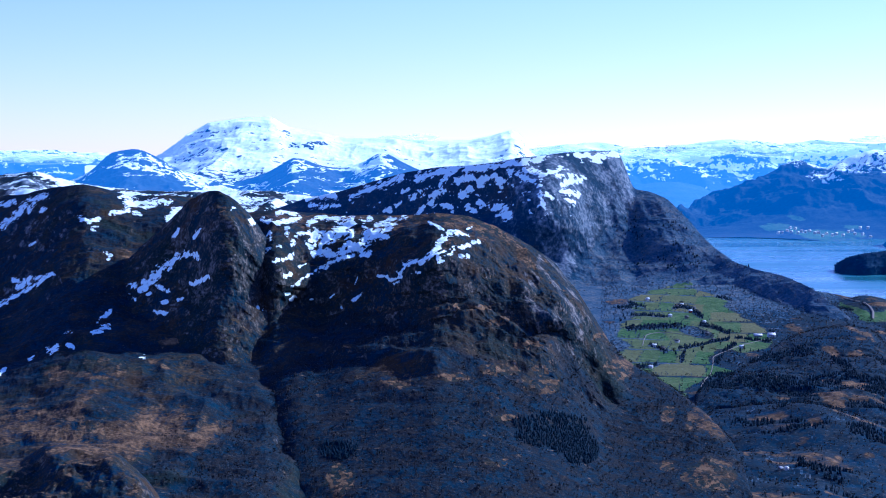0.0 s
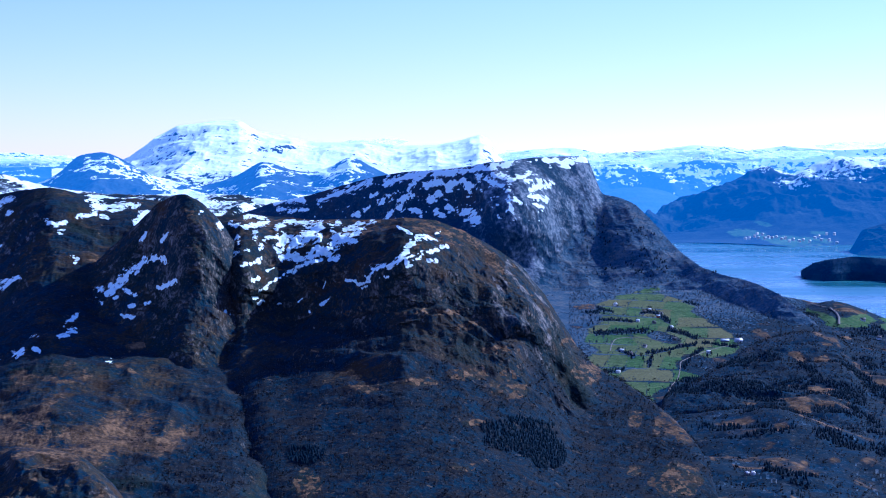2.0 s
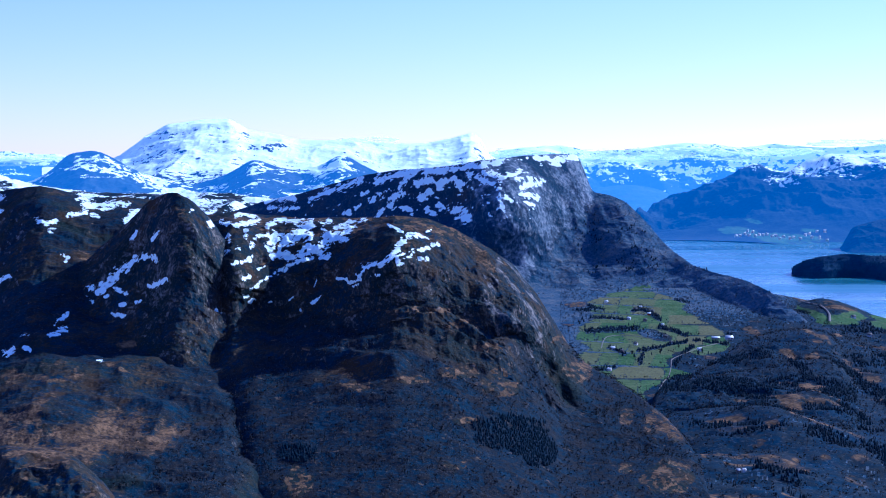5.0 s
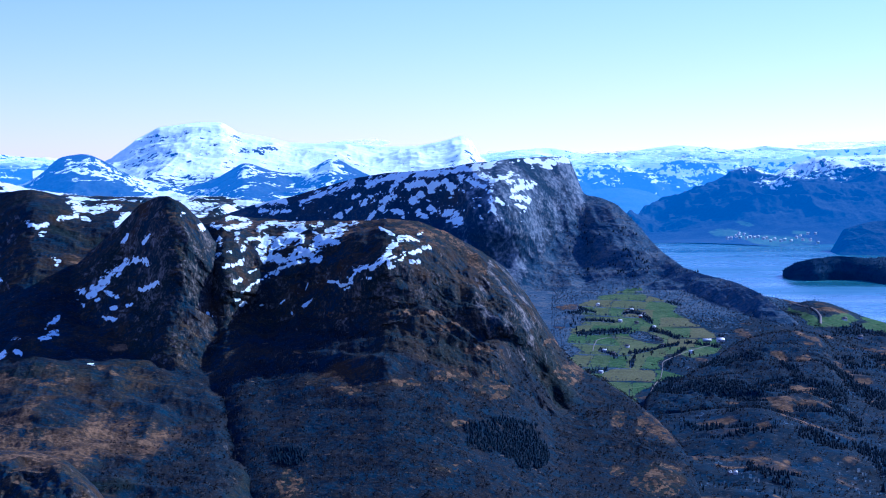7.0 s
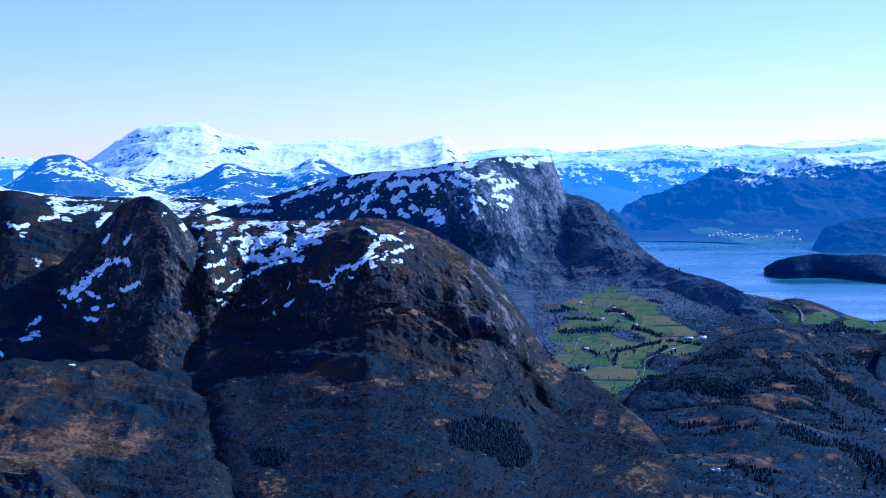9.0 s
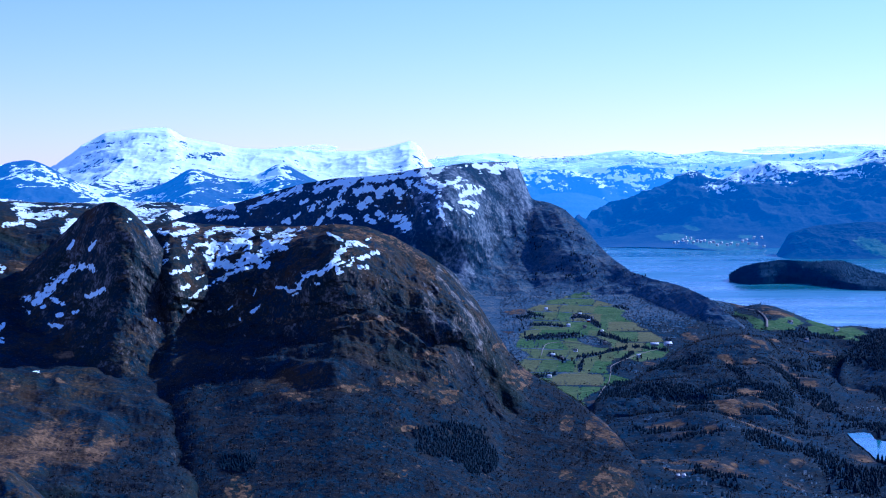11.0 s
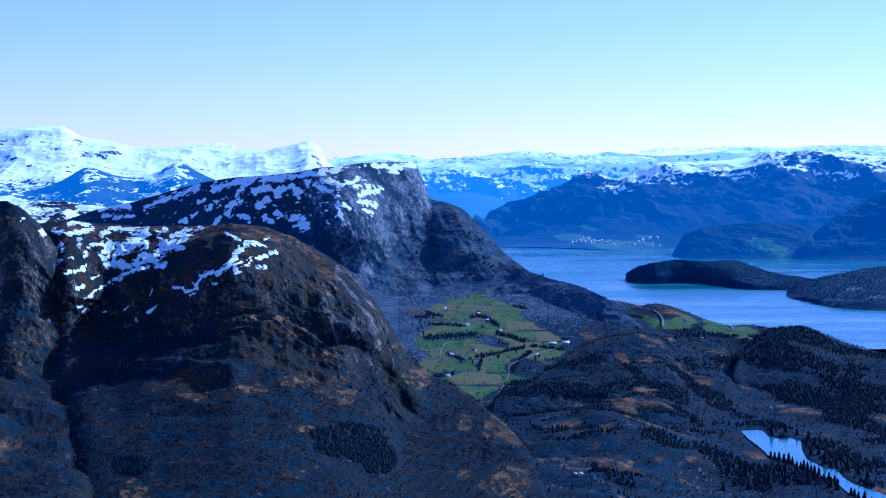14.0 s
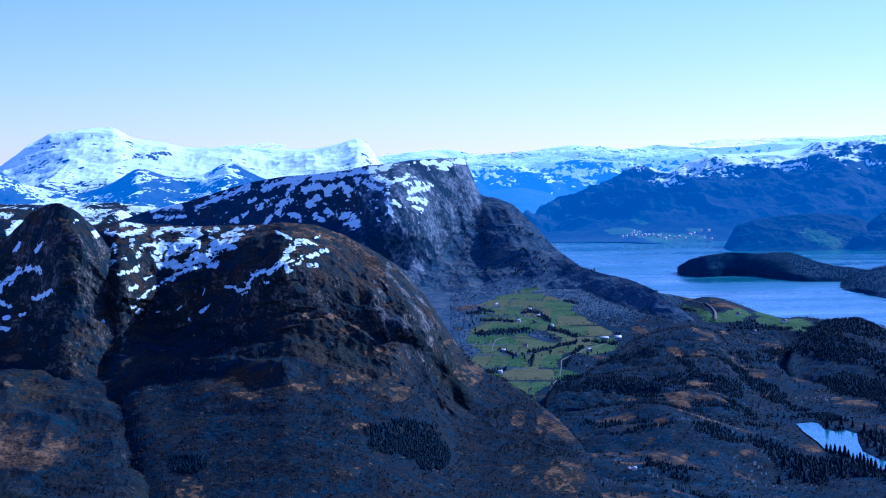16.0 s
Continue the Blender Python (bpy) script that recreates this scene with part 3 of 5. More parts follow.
RIDGE_CREST = [(136.3, 880, 13.4), (152.3, 930, 15.7), (181.5, 980, 18.3), (205.3, 1020, 21.8), (232.8, 1080, 25.9), (257.1, 1110, 29.6), (290.1, 1130, 31.5), (305.6, 1120, 28.5), (308.5, 1080, 18), (296.7, 1000, 6.1)]
RIDGE_FOOT = [(130, 870, 20.3), (166.8, 820, 17.3), (197.7, 790, 16.3), (226.2, 780, 15.2)]
# snow: half width and places along it, in thousandths of the distance, by bearing and by height seen from the viewpoint
PLATEAU_SNOW = [(1.4, [(-113.5, -35.6), (-105, -37), (-90.7, -34.2)]), (1.1, [(-104.9, -31.3), (-99.6, -29.9), (-94.2, -32)]), (1.4, [(-85.3, -37.4), (-79.9, -34.2), (-65.7, -34.2), (-56.7, -32)]), (1.1, [(-51.4, -35.6), (-46, -34.9)]), (1.4, [(-42.5, -38.5), (-33.5, -35.6), (-22.8, -33.5)]), (1.1, [(-38.9, -39.2), (-29.9, -37.8)]), (1.1, [(-98.6, -39.9), (-99.3, -44.6)]), (1.4, [(-109.3, -42.8), (-109.7, -47.1)]), (1.1, [(-105.1, -52.1), (-101.5, -52.1)]), (1.1, [(-114, -55.3), (-109.4, -52.8)]), (1.4, [(-94.3, -49.9), (-92.5, -44.6), (-85.3, -43.5)]), (1.1, [(-101.5, -60.7), (-94.4, -60)]), (1.4, [(-106.9, -61.4), (-105.1, -60.7)]), (1.1, [(-94.4, -56.4), (-97.2, -58.9)])]
BOWL_SNOW = [(2.5, [(-84.3, -48.1), (-80, -43.5), (-71.1, -44.6), (-65.7, -39.9)]), (3.2, [(-76.4, -49.2), (-69.3, -46.3), (-63.9, -42.8)]), (2.9, [(-61.4, -39.2), (-58.5, -37.4)]), (2.1, [(-63.9, -53.5), (-59.3, -48.1), (-58.5, -41)]), (2.5, [(-49.6, -48.1), (-46, -43.5), (-40.7, -42)]), (2.1, [(-58.6, -53.5), (-49.6, -49.9), (-42.5, -45.6), (-33.5, -39.9)]), (1.4, [(-84.3, -53.5), (-80, -48.1)]), (2.1, [(-81.8, -56.4), (-74.7, -55.3), (-65.7, -58.9)]), (1.8, [(-72.9, -58.9), (-62.2, -56.4), (-51.4, -53.5)]), (1.4, [(-51.4, -57.8), (-46.1, -57.1)]), (1.4, [(-78.3, -67.1), (-69.3, -61.4), (-56.8, -57.1)])]
GULLY_SNOW = [(1.2, [(-90.9, -74.3), (-83.7, -69.3), (-80.1, -67.1)]), (1.4, [(-100.9, -70.7), (-96.2, -69.3)]), (1.4, [(-95.2, -77.2), (-91.6, -76.4)]), (1.4, [(-99.5, -81.5), (-97.3, -82.2)]), (1.1, [(-96.6, -85.8), (-93.1, -83.6)]), (1.1, [(-90.8, -64.3), (-87.2, -63.5)]), (1.1, [(-56.9, -86.5), (-51.5, -82.2)]), (0.5, [(-55.8, -75.7), (-54.3, -71.4)]), (0.7, [(-40, -48.1), (-33.5, -46.3)]), (0.7, [(14.7, -41.3), (18.3, -39.9)]), (0.7, [(-47.8, -40.6), (-50.7, -39.2)]), (0.7, [(-84.5, -85.8), (-82.7, -85.1)]), (0.7, [(-71.9, -84.4), (-69.4, -82.6)]), (0.7, [(-65.9, -89.4), (-64.1, -91.2)])]
DOME_SNOW = [(2.1, [(-24.6, -63.5), (-13.9, -61.4), (-6.7, -57.1), (-1.4, -49.9), (4, -43.5), (8.6, -43.5)]), (1.4, [(8.6, -43.5), (16.5, -45.6)]), (1.1, [(-9.2, -36.3), (-3.1, -39.9), (0.4, -41.3)]), (1.8, [(11.2, -53.5), (18.3, -49.9), (23.7, -49.2)]), (1.4, [(-3.1, -60), (5.8, -56.4), (7.6, -53.5)]), (1.1, [(-3.1, -57.1), (7.6, -52.1)]), (1.1, [(-3.2, -62.5), (2.2, -60.7)]), (1.4, [(10.1, -58.5), (15.8, -58.5)]), (1.4, [(-28.2, -69.6), (-24.6, -66)]), (1.1, [(-41.8, -70.3), (-35.4, -71.4)]), (1.1, [(-37.2, -70.7), (-33.6, -73.6), (-26.4, -72.1)]), (1.1, [(-30.7, -75.7), (-28.2, -74.3)]), (0.9, [(-20, -70), (-13.9, -68.6)])]
KNOB_SNOW = [(2.1, [(-162.3, -56.4), (-155.2, -57.8)]), (1.8, [(-173.1, -61.4), (-166.6, -57.1)]), (2.5, [(-183.2, -71.4), (-178.5, -66), (-173.1, -62.5)]), (1.8, [(-189.3, -75), (-182.1, -74.3)]), (1.4, [(-180.4, -76.8), (-175, -79.3)]), (1.4, [(-198.3, -77.2), (-194.7, -76.1)]), (1.8, [(-192.9, -79.3), (-189.4, -78.6)]), (1.4, [(-188.3, -82.2), (-186.9, -81.5)]), (1.4, [(-158.9, -75.7), (-149.9, -72.1)]), (0.7, [(-170.1, -46.3), (-167.9, -41)]), (1.1, [(-157.9, -46.3), (-153.2, -41)]), (0.9, [(-199.1, -82.9), (-195.5, -85.8)]), (0.9, [(-168.7, -86.5), (-166.1, -85.1)]), (1.1, [(-182.3, -93.7), (-175.2, -95.1)]), (1.4, [(-120, -37.4), (-120.7, -35.6)]), (0.7, [(-133.5, -29.2), (-131.3, -27.4)]), (1.1, [(-177.6, -87.6), (-176.2, -86.9)]), (0.9, [(-116.7, -91.2), (-114.2, -93)])]
SHOULDER_SNOW = [(1.8, [(-199.5, -24.2), (-190.6, -24.9), (-183.4, -23.5), (-172.7, -24.2)]), (1.1, [(-188.8, -27), (-181.7, -26.3)]), (1.4, [(-210.3, -30.6), (-197.8, -29.5)]), (1.4, [(-194.9, -31.3), (-191.4, -32)]), (2.1, [(-172.8, -34.9), (-169.2, -30.6)]), (1.1, [(-169.2, -29.2), (-161, -26.7)]), (1.4, [(-229.3, -33.8), (-223.6, -36.3), (-217.5, -34.2)]), (1.1, [(-203, -19.9), (-194.1, -19.9)]), (1.1, [(-221.1, -41), (-219.3, -39.9)]), (1.8, [(-280.1, -39.9), (-272.9, -34.9), (-269.2, -30.3), (-262, -23.1), (-251.2, -19.5)]), (1.1, [(-269.2, -32), (-263.8, -25.6)]), (1.1, [(-262.1, -30.3), (-257.7, -24.2)]), (1.1, [(-253.1, -29.2), (-250.6, -26.7)]), (1.4, [(-279.9, -25.6), (-270.9, -23.1)])]
SHOULDER_STREAKS = [(1.4, [(-273.4, -72.9), (-266.3, -75), (-260.9, -70.7)]), (1.8, [(-269.9, -77.9), (-262.7, -75)]), (1.2, [(-295.3, -96.6), (-280.8, -89.4), (-270, -82.9), (-259.2, -76.8), (-247.6, -69.6)]), (1.1, [(-259.1, -72.1), (-250.1, -71.4)]), (1.1, [(-219.3, -100.2), (-211, -92.3)]), (1.8, [(-216.5, -103.8), (-213.6, -103.1)]), (1.4, [(-221.9, -107.4), (-216.5, -105.6)]), (1.1, [(-240.9, -106.7), (-236.6, -105.9)]), (1.8, [(-250.8, -118.2), (-245.3, -116)]), (1.8, [(-238.2, -115.3), (-235.3, -115.3)]), (0.9, [(-263.4, -124), (-259.8, -122.5)]), (1.1, [(-190.9, -122.5), (-189.1, -122.5)]), (1.1, [(-281.5, -133.3), (-278.6, -129.7)]), (0.7, [(-214.9, -55.7), (-212.4, -56.4)]), (1.1, [(-211.7, -59.2), (-210.2, -57.8)]), (0.7, [(-262.4, -50.6), (-258.1, -49.2)])]
CLIFF_TOP_SNOW = [(2.1, [(41.4, 0.1), (55.7, 1.8), (62.8, 4.3)]), (1.8, [(52.1, -4.2), (62.9, -7.1), (73.5, -3.5)]), (1.8, [(43.2, -5.3), (52.2, -9.9), (57.5, -11.3)]), (1.8, [(73.6, -7.8), (84.3, -8.8)]), (1.8, [(77.1, -12.4), (87.8, -9.9)]), (1.8, [(77.2, -17.8), (84.3, -19.5)]), (1.8, [(84.2, 5.4), (94.9, 4.3), (109.1, 6.5)]), (1.1, [(93.1, 1.8), (98.5, 0.1)]), (1.4, [(64.7, -19.5), (70, -21.3)]), (1.1, [(77.2, -23.1), (82.5, -24.2)]), (1.1, [(61.1, -17.8), (63.6, -26.7)]), (1.4, [(34.4, -32), (41.5, -31.3)]), (1.4, [(37.9, -33.8), (43.3, -34.9)])]
CLIFF_SNOW = [(2.1, [(-15.6, -9.9), (-4.9, -5.6), (12.9, -2.8), (30.7, -1.7), (41.4, -1)]), (1.8, [(-51.3, -17.8), (-37, -12.4), (-26.3, -8.8)]), (1.4, [(-58.5, -21.3), (-51.3, -18.5)]), (1.4, [(-83.5, -26.7), (-65.6, -25.6)]), (1.4, [(-85.3, -22), (-69.2, -19.9)]), (1.8, [(-19.2, -22), (-15.6, -17.8)]), (2.5, [(-7.8, -24.9), (-4.2, -19.5), (-1.4, -16)]), (1.4, [(-1.4, -14.2), (2.2, -8.8), (5.8, -5.3)]), (2.5, [(9.3, -10.6), (16.5, -8.8), (21.8, -10.6)]), (2.5, [(11.1, -19.5), (16.5, -16)])]
CLIFF_STREAKS = [(2.1, [(21.8, -12.4), (25.4, -9.9), (30.7, -7.8)]), (1.8, [(34.3, -10.6), (39.7, -11.3)]), (2.1, [(23.6, -24.9), (30.8, -26.7), (39.7, -28.5)]), (1.8, [(16.5, -26.7), (20.1, -29.2)]), (1.4, [(-26.3, -17.8), (-22.8, -16)]), (1.4, [(-29.9, -26.7), (-26.4, -24.9)]), (1.4, [(-37.1, -30.3), (-33.5, -28.5)]), (1.8, [(-15.6, -30.3), (-12.8, -26.7)]), (1.8, [(2.2, -26.7), (5.8, -28.5)])]
DOME_CLEFT = [(1.34, [(-62, 103.5), (-58.9, 94.1), (-52.9, 84.9), (-47.5, 78.2), (-43.8, 69.1), (-36.3, 61.7), (-29.7, 55.7)])]
SHOULDER_STRAW = [(-125.4, 69.8, 28.5, 3.3), (-93.7, 69.8, 16.7, 2.7), (-75.7, 68.3, 10.3, 1.2), (-77.1, 87.2, 12.5, 1), (-118.5, 79.8, 11.2, 0.9), (-96.7, 85.7, 6, 1), (-113, 74.1, 7.1, 3.2), (-132.2, 79.7, 7.6, 1.5), (-108, 67.6, 16.3, 1.6)]
DOME_BENCHES = [(6, 3.6, [(-65.9, -95.1), (-37.2, -90.5), (-8.5, -93), (16.6, -91.2), (34.5, -98.4), (56, -111), (77.6, -122.5)]), (4, 2.9, [(-87.5, -115.3), (-58.8, -114.6), (-30.1, -118.2), (5.8, -125.4)]), (5, 3.2, [(41.6, -82.2), (63.1, -91.2), (84.7, -105.6), (102.7, -114.6)])]
DOME_CRAG = [(82.8, -89.4, 13.6, 26.8), (63.1, -75, 14.3, 21.4), (-112.2, -46.3, 3.6, 3.6)]
DOME_STRAW = [(169.5, -163.4, 14.3, 11.4), (169.8, -199.7, 16.1, 10.7), (142.5, -159.7, 5, 5.7), (142.7, -192.4, 5, 3.6), (-30.1, -137, 8.6, 6.4), (5.8, -135.5, 10.7, 2.9), (63.3, -138, 12.5, 7.9), (113.5, -130.8, 7.1, 6.4), (34.5, -130.8, 14.3, 4.3), (-66.3, -201.5, 9.3, 10.7), (41.8, -161.6, 7.9, 2.1), (34.7, -190.6, 8.9, 2.9), (5.8, -91.2, 19.6, 1.8), (-40.8, -91.2, 10.7, 2.1), (38.1, -100.2, 10.7, 2.9), (56, -114.6, 10.7, 2.5), (99.1, -111, 5.7, 2.9), (-58.8, -115.3, 4.3, 1.4), (30.8, -39.2, 17.9, 3.6), (-1.4, -32.8, 21.4, 2.1)]
DOME_SPRUCE = [(70.6, -170.6, 21.4, 11.4), (88.6, -181.5, 10, 9.3), (56.2, -165.2, 12.5, 5), (-66.2, -183.3, 10.7, 5.7), (-102.3, -197.9, 8.6, 7.1)]
SHOULDER_WOOD = [(-58.4, 64.8, 17.9, 6.5), (-63.8, 62.3, 9.3, 6.2), (-54.1, 68.5, 8.8, 5.3)]
HOUSES = [(169.8, 1309.5), (188.8, 1273.1), (194.3, 1282), (201.1, 1264.1), (195.7, 1246.7), (187.8, 1215.8), (197.7, 1194), (164.8, 1107.5), (145.8, 1087.3), (150.2, 1074.1), (133.7, 1012.8), (190.6, 1111.9), (176.4, 1224.2), (191, 1140.5), (205, 1082.4)]
BARN = (235.5, 1130.4)
SHED = (226.3, 1132.9)
ROAD = [(149, 926.1), (162.2, 973.6), (168.7, 991.7), (177.4, 1034.2), (179.8, 1050.5), (192.6, 1071.6), (206.3, 1093.5), (224.1, 1114), (232.3, 1120.9)]
TRACK = [(137.9, 1089.6), (141.9, 1114.7), (147.6, 1140.9), (159.2, 1150.6), (170.9, 1145.6), (188.2, 1126)]
FARM_TREES = [(138.8, 1163.3), (141.9, 1160.8), (144.9, 1158.2), (151.5, 1158.2), (155.6, 1160.7), (158.9, 1160.6), (162.6, 1163.1), (165.5, 1165.7), (169.5, 1170.7), (172.4, 1173.3), (174.6, 1170.7), (176.7, 1168.1), (179.6, 1170.7), (188.9, 1145.4), (192.2, 1142.9), (155.9, 1065.4), (156.5, 1059.1), (159.4, 1050.7), (162.2, 1059), (158.9, 1042.4), (169.6, 1067.5), (176.1, 1071.7), (178.6, 1082.6), (148.8, 1061.2), (147.6, 1071.9), (140, 1224.5), (139.7, 1210.7), (134.7, 1197.3), (137.5, 1184), (144.3, 1235.7), (142.1, 1247.2), (133.3, 1014.7), (191, 1107.3), (192.6, 1093.6), (196.1, 1084.7), (172.4, 1196.9), (168.6, 1218.7), (193.4, 1183.5), (202.2, 1071.5), (205.3, 1075.8), (209.1, 1071.4), (187.8, 1034.1), (191.5, 1034.1)]
WOODPATCH = [(192.2, 1058.8), (184, 1034.1), (189.6, 1024.1), (198.9, 1034), (187.3, 1145.4), (183.1, 1157.9)]
HUMP_ROAD = [(347.4, 1366.9, 33), (346.3, 1328.9, 33.9), (349.3, 1307.8, 34.2), (348.1, 1287.8, 32.8), (348, 1276.1, 30.2), (336.8, 1235.3, 27.8)]
HEDGES = [(1.2, [(116.3, -104.9), (131.3, -103.8), (149.2, -103.1)]), (0.7, [(118.7, -95.9), (143.8, -97.3)]), (1.1, [(145.6, -91.5), (154.5, -91.2), (163.5, -97.3)]), (0.7, [(149.3, -117.5), (181.6, -111.7)]), (1.2, [(151.2, -125.4), (153.6, -116.7)]), (1.4, [(173.8, -126.1), (178.1, -118.9), (185.2, -114.6)]), (0.9, [(115.3, -129.7), (135.1, -128.3)]), (1.1, [(131.4, -115.3), (142.2, -118.9)]), (1.1, [(163.6, -102), (181.5, -107.4)]), (0.7, [(116.9, -87.9), (127.6, -91.2)]), (0.7, [(185.2, -110.3), (206.7, -113.1)])]
SPUR_GREEN = [(150.8, -80.4, 7.9, 5), (134.8, -85.1, 9.3, 2.9), (124, -89.4, 7.9, 2.1)]
SHORE_GREEN = [(333.5, 29.1, 10.9, 3.2), (361.9, 28, 20.8, 2.3), (392.7, 23.4, 20.6, 1.8)]
SHORE_HOUSES = [(355.3, 1190.4, 21.3), (396.4, 1244.4, 23.7), (366.2, 1271.5, 27.5)]
VILLAGE = [(673.8, 3140.1, 10.5), (691.5, 3174.2, 13.2), (690, 3131.7, 12), (708.8, 3181.8, 16.7), (696, 3101.1, 12.3), (706.6, 3114.2, 14.2), (708.4, 3088.8, 14), (717, 3093.2, 15.5), (721.6, 3069.5, 12.8), (730, 3073, 13.7), (732.5, 3051.9, 8.9), (744.3, 3069.5, 11.7), (754.2, 3058.7, 9.1), (763.4, 3065.3, 10.8), (773.9, 3057.2, 8.4), (804.1, 3135.9, 12.2), (816.8, 3154.9, 14), (814.8, 3127.3, 8.2), (714.2, 3253.7, 15.7), (667.4, 3146.4, 10.1), (830.4, 3128.3, 7.9), (835.9, 3091.6, 3.8), (837.3, 3173.8, 17.9), (850.2, 3163.5, 18.7)]
VILLAGE_GREEN = [(700.1, 14.6, 44.7, 6.7), (779.9, 6.8, 65.4, 6.5), (845.8, 18.7, 27.1, 4.5), (755.9, 32.9, 14.3, 4.8)]
LOWHILL_GREEN = [(955.7, 19.6, 24.8, 11.4), (968, 13.5, 15.1, 13.2)]
POND = [(267.6, 820.5), (277.4, 823.4), (279.8, 819.0), (276.1, 800.9), (280.4, 791.3), (286.1, 794.5), (288.2, 785.0), (280.0, 760.7), (272.6, 734.4), (272.8, 722.1), (272.7, 710.6), (276.8, 707.0), (272.8, 686.6), (271.6, 673.5), (273.1, 664.1), (275.4, 654.0), (276.4, 629.8), (267.4, 587.7), (256.3, 589.0), (260.3, 615.0), (262.1, 643.4), (261.9, 655.6), (265.6, 678.1), (261.5, 688.3), (262.6, 705.9), (261.9, 717.6), (259.7, 728.6), (255.9, 738.0), (259.7, 759.9), (261.7, 776.6), (263.4, 795.4)]
TARN_SPRUCE = [(267.6, 718.5), (270.2, 718.2), (268.7, 709.6), (268.7, 703.8), (267.7, 695.5), (268.2, 689.9), (273.4, 699), (268.8, 679), (268.3, 671.2), (266.4, 659.9), (272.6, 665.5), (272.8, 657.8), (273.8, 652.7), (281.6, 691), (280.2, 677.6), (276.7, 720.4), (280.9, 716.9), (281.8, 705.1), (278.2, 743.3), (284.9, 767), (291.6, 783.4), (288.9, 766.5), (282.3, 742.8), (284.9, 734.6), (287.5, 726.6), (258, 664.7), (261.6, 669.4), (259.1, 659.5), (255.2, 699.8), (255.4, 691.5), (254.6, 683.4), (247.9, 702.1), (248.1, 695.1), (242.1, 693.1), (236, 683), (242.6, 679.6), (278.6, 793.9), (278.5, 785), (284.1, 787.8), (278.7, 802.9), (289.3, 810.9), (292, 801.3), (232, 711.2), (231, 700), (224.5, 705), (220.8, 684.9), (225, 677.8), (212.6, 675.4)]
STANDS = [(194.8, 926.3, 28.1, 21.5), (207.2, 890.5, 11.1, 17.2), (162.3, 937.4, 7.4, 27.5), (216.1, 1030, 11.8, 17.7), (248.7, 923.6, 4, 86.6), (286.3, 958.9, 8.2, 77.3), (369.6, 1036.6, 18.5, 55.4), (356.7, 919.9, 23, 70), (342.4, 835.2, 11.9, 76.2), (228.2, 711.5, 7.6, 49.8), (246.3, 694.3, 9.9, 22.3), (283, 714.9, 10.2, 20.6), (229.3, 942.3, 13.5, 15.3), (204.4, 752.7, 13.4, 17.2), (393.3, 1250.5, 17.9, 13.7), (281.2, 790.5, 6.8, 13.7), (157.1, 670.3, 9.6, 20.6), (347.4, 1055.4, 6, 15.4), (292.1, 763.1, 8.2, 22.3), (290.9, 714.9, 10.2, 29.2), (272.7, 666.8, 9.5, 12), (253, 680.6, 6.3, 12)]
CLEARINGS = [(212.2, 857.7, 16.8, 16.7), (206.2, 964.1, 7.6, 10.4), (177.4, 776.8, 12.2, 13.7), (215.9, 872.8, 17.1, 15.8), (296, 1067.3, 5.3, 120), (322.7, 928, 6, 15.5), (330, 981.6, 4.2, 16.4), (367.7, 1002.8, 6.4, 6.7), (272.8, 673.7, 8.2, 10.3), (298.3, 811.2, 6.4, 12), (249.2, 742.4, 6.9, 15.5), (196, 684, 8.3, 18.9), (257.1, 1047.9, 5.2, 11), (167.5, 807.7, 11.5, 8.6), (167.3, 739, 6.3, 4), (338.8, 1066.3, 6.9, 11.9)]


# ---- near mountains ----
WOODS, SPRUCES, SCRUB, FAR_SPRUCES = [], [], [], []
x, y, z, v = land_form(DOME_CREST, DOME_FOOT, [(0, 0), (.35, .25), (.6, .48), (.70, .55), (.722, .70), (.745, .80), (.85, .91), (1, 1)], 800, 420, rough=7, size=24, seed=3, ridged=0.4, toe=(0.62, 0.3), ribs=1.6, rib_size=10, still=(91.9, 124.2, 0.35),
                       bulges=[(-108.7, -67.8, 12.5, 39.3, 20), (-78.4, -89.4, 10.7, 42.9, -8), (-94.9, -172.4, 16.1, 42.9, 6), (108.2, -143.5, 9.3, 9.3, 5), (-8.5, -64.3, 21.4, 21.4, 10), (63.2, -96.6, 25.0, 25.0, 12), (-51.5, -71.4, 17.9, 16.1, -8), (171.3, -168.8, 16.1, 16.1, 6), (171.6, -201.5, 16.1, 12.5, 6), (74.2, -176.1, 21.4, 12.5, -5)], other=([(0, 0), (.3, .32), (.6, .64), (1, 1)], .100, .135), benches=DOME_BENCHES)
st = steepness(x, y, z)
band = fbm(x, y, z * 2, 10, 4, 61)
snow = np.maximum(drawn(x, y, z, PLATEAU_SNOW + BOWL_SNOW, 2.2, 71), drawn(x, y, z, GULLY_SNOW + DOME_SNOW, 1.3, 73, thin=0.72))
s, e = sight(x, y, z)
wood = np.maximum(smooth(0.60, 0.36, v + 0.28 * fbm(x, y, z, 34, 5, 5)), smooth(98, 122, s + 8 * fbm(x, y, z, 20, 4, 6)))
wood = wood * smooth(0.7, 0.3, spotted(s, e, DOME_STRAW, 63))
s, e = sight(x, y, z)
fleck = smooth(-0.10, 0.16, fbm(s + 0.3 * e, e * 1.7, s * 0, 3.0, 5, 64))
straw = np.maximum(smooth(0.2, 0.7, spotted(s, e, DOME_STRAW, 63, 1.2, 5)) * fleck * 0.95, smooth(0.0, 0.4, band + 0.25 * smooth(0.8, 0.97, v)) * smooth(1.2, 0.5, st) * smooth(0.5, 0.75, v) * 0.55)
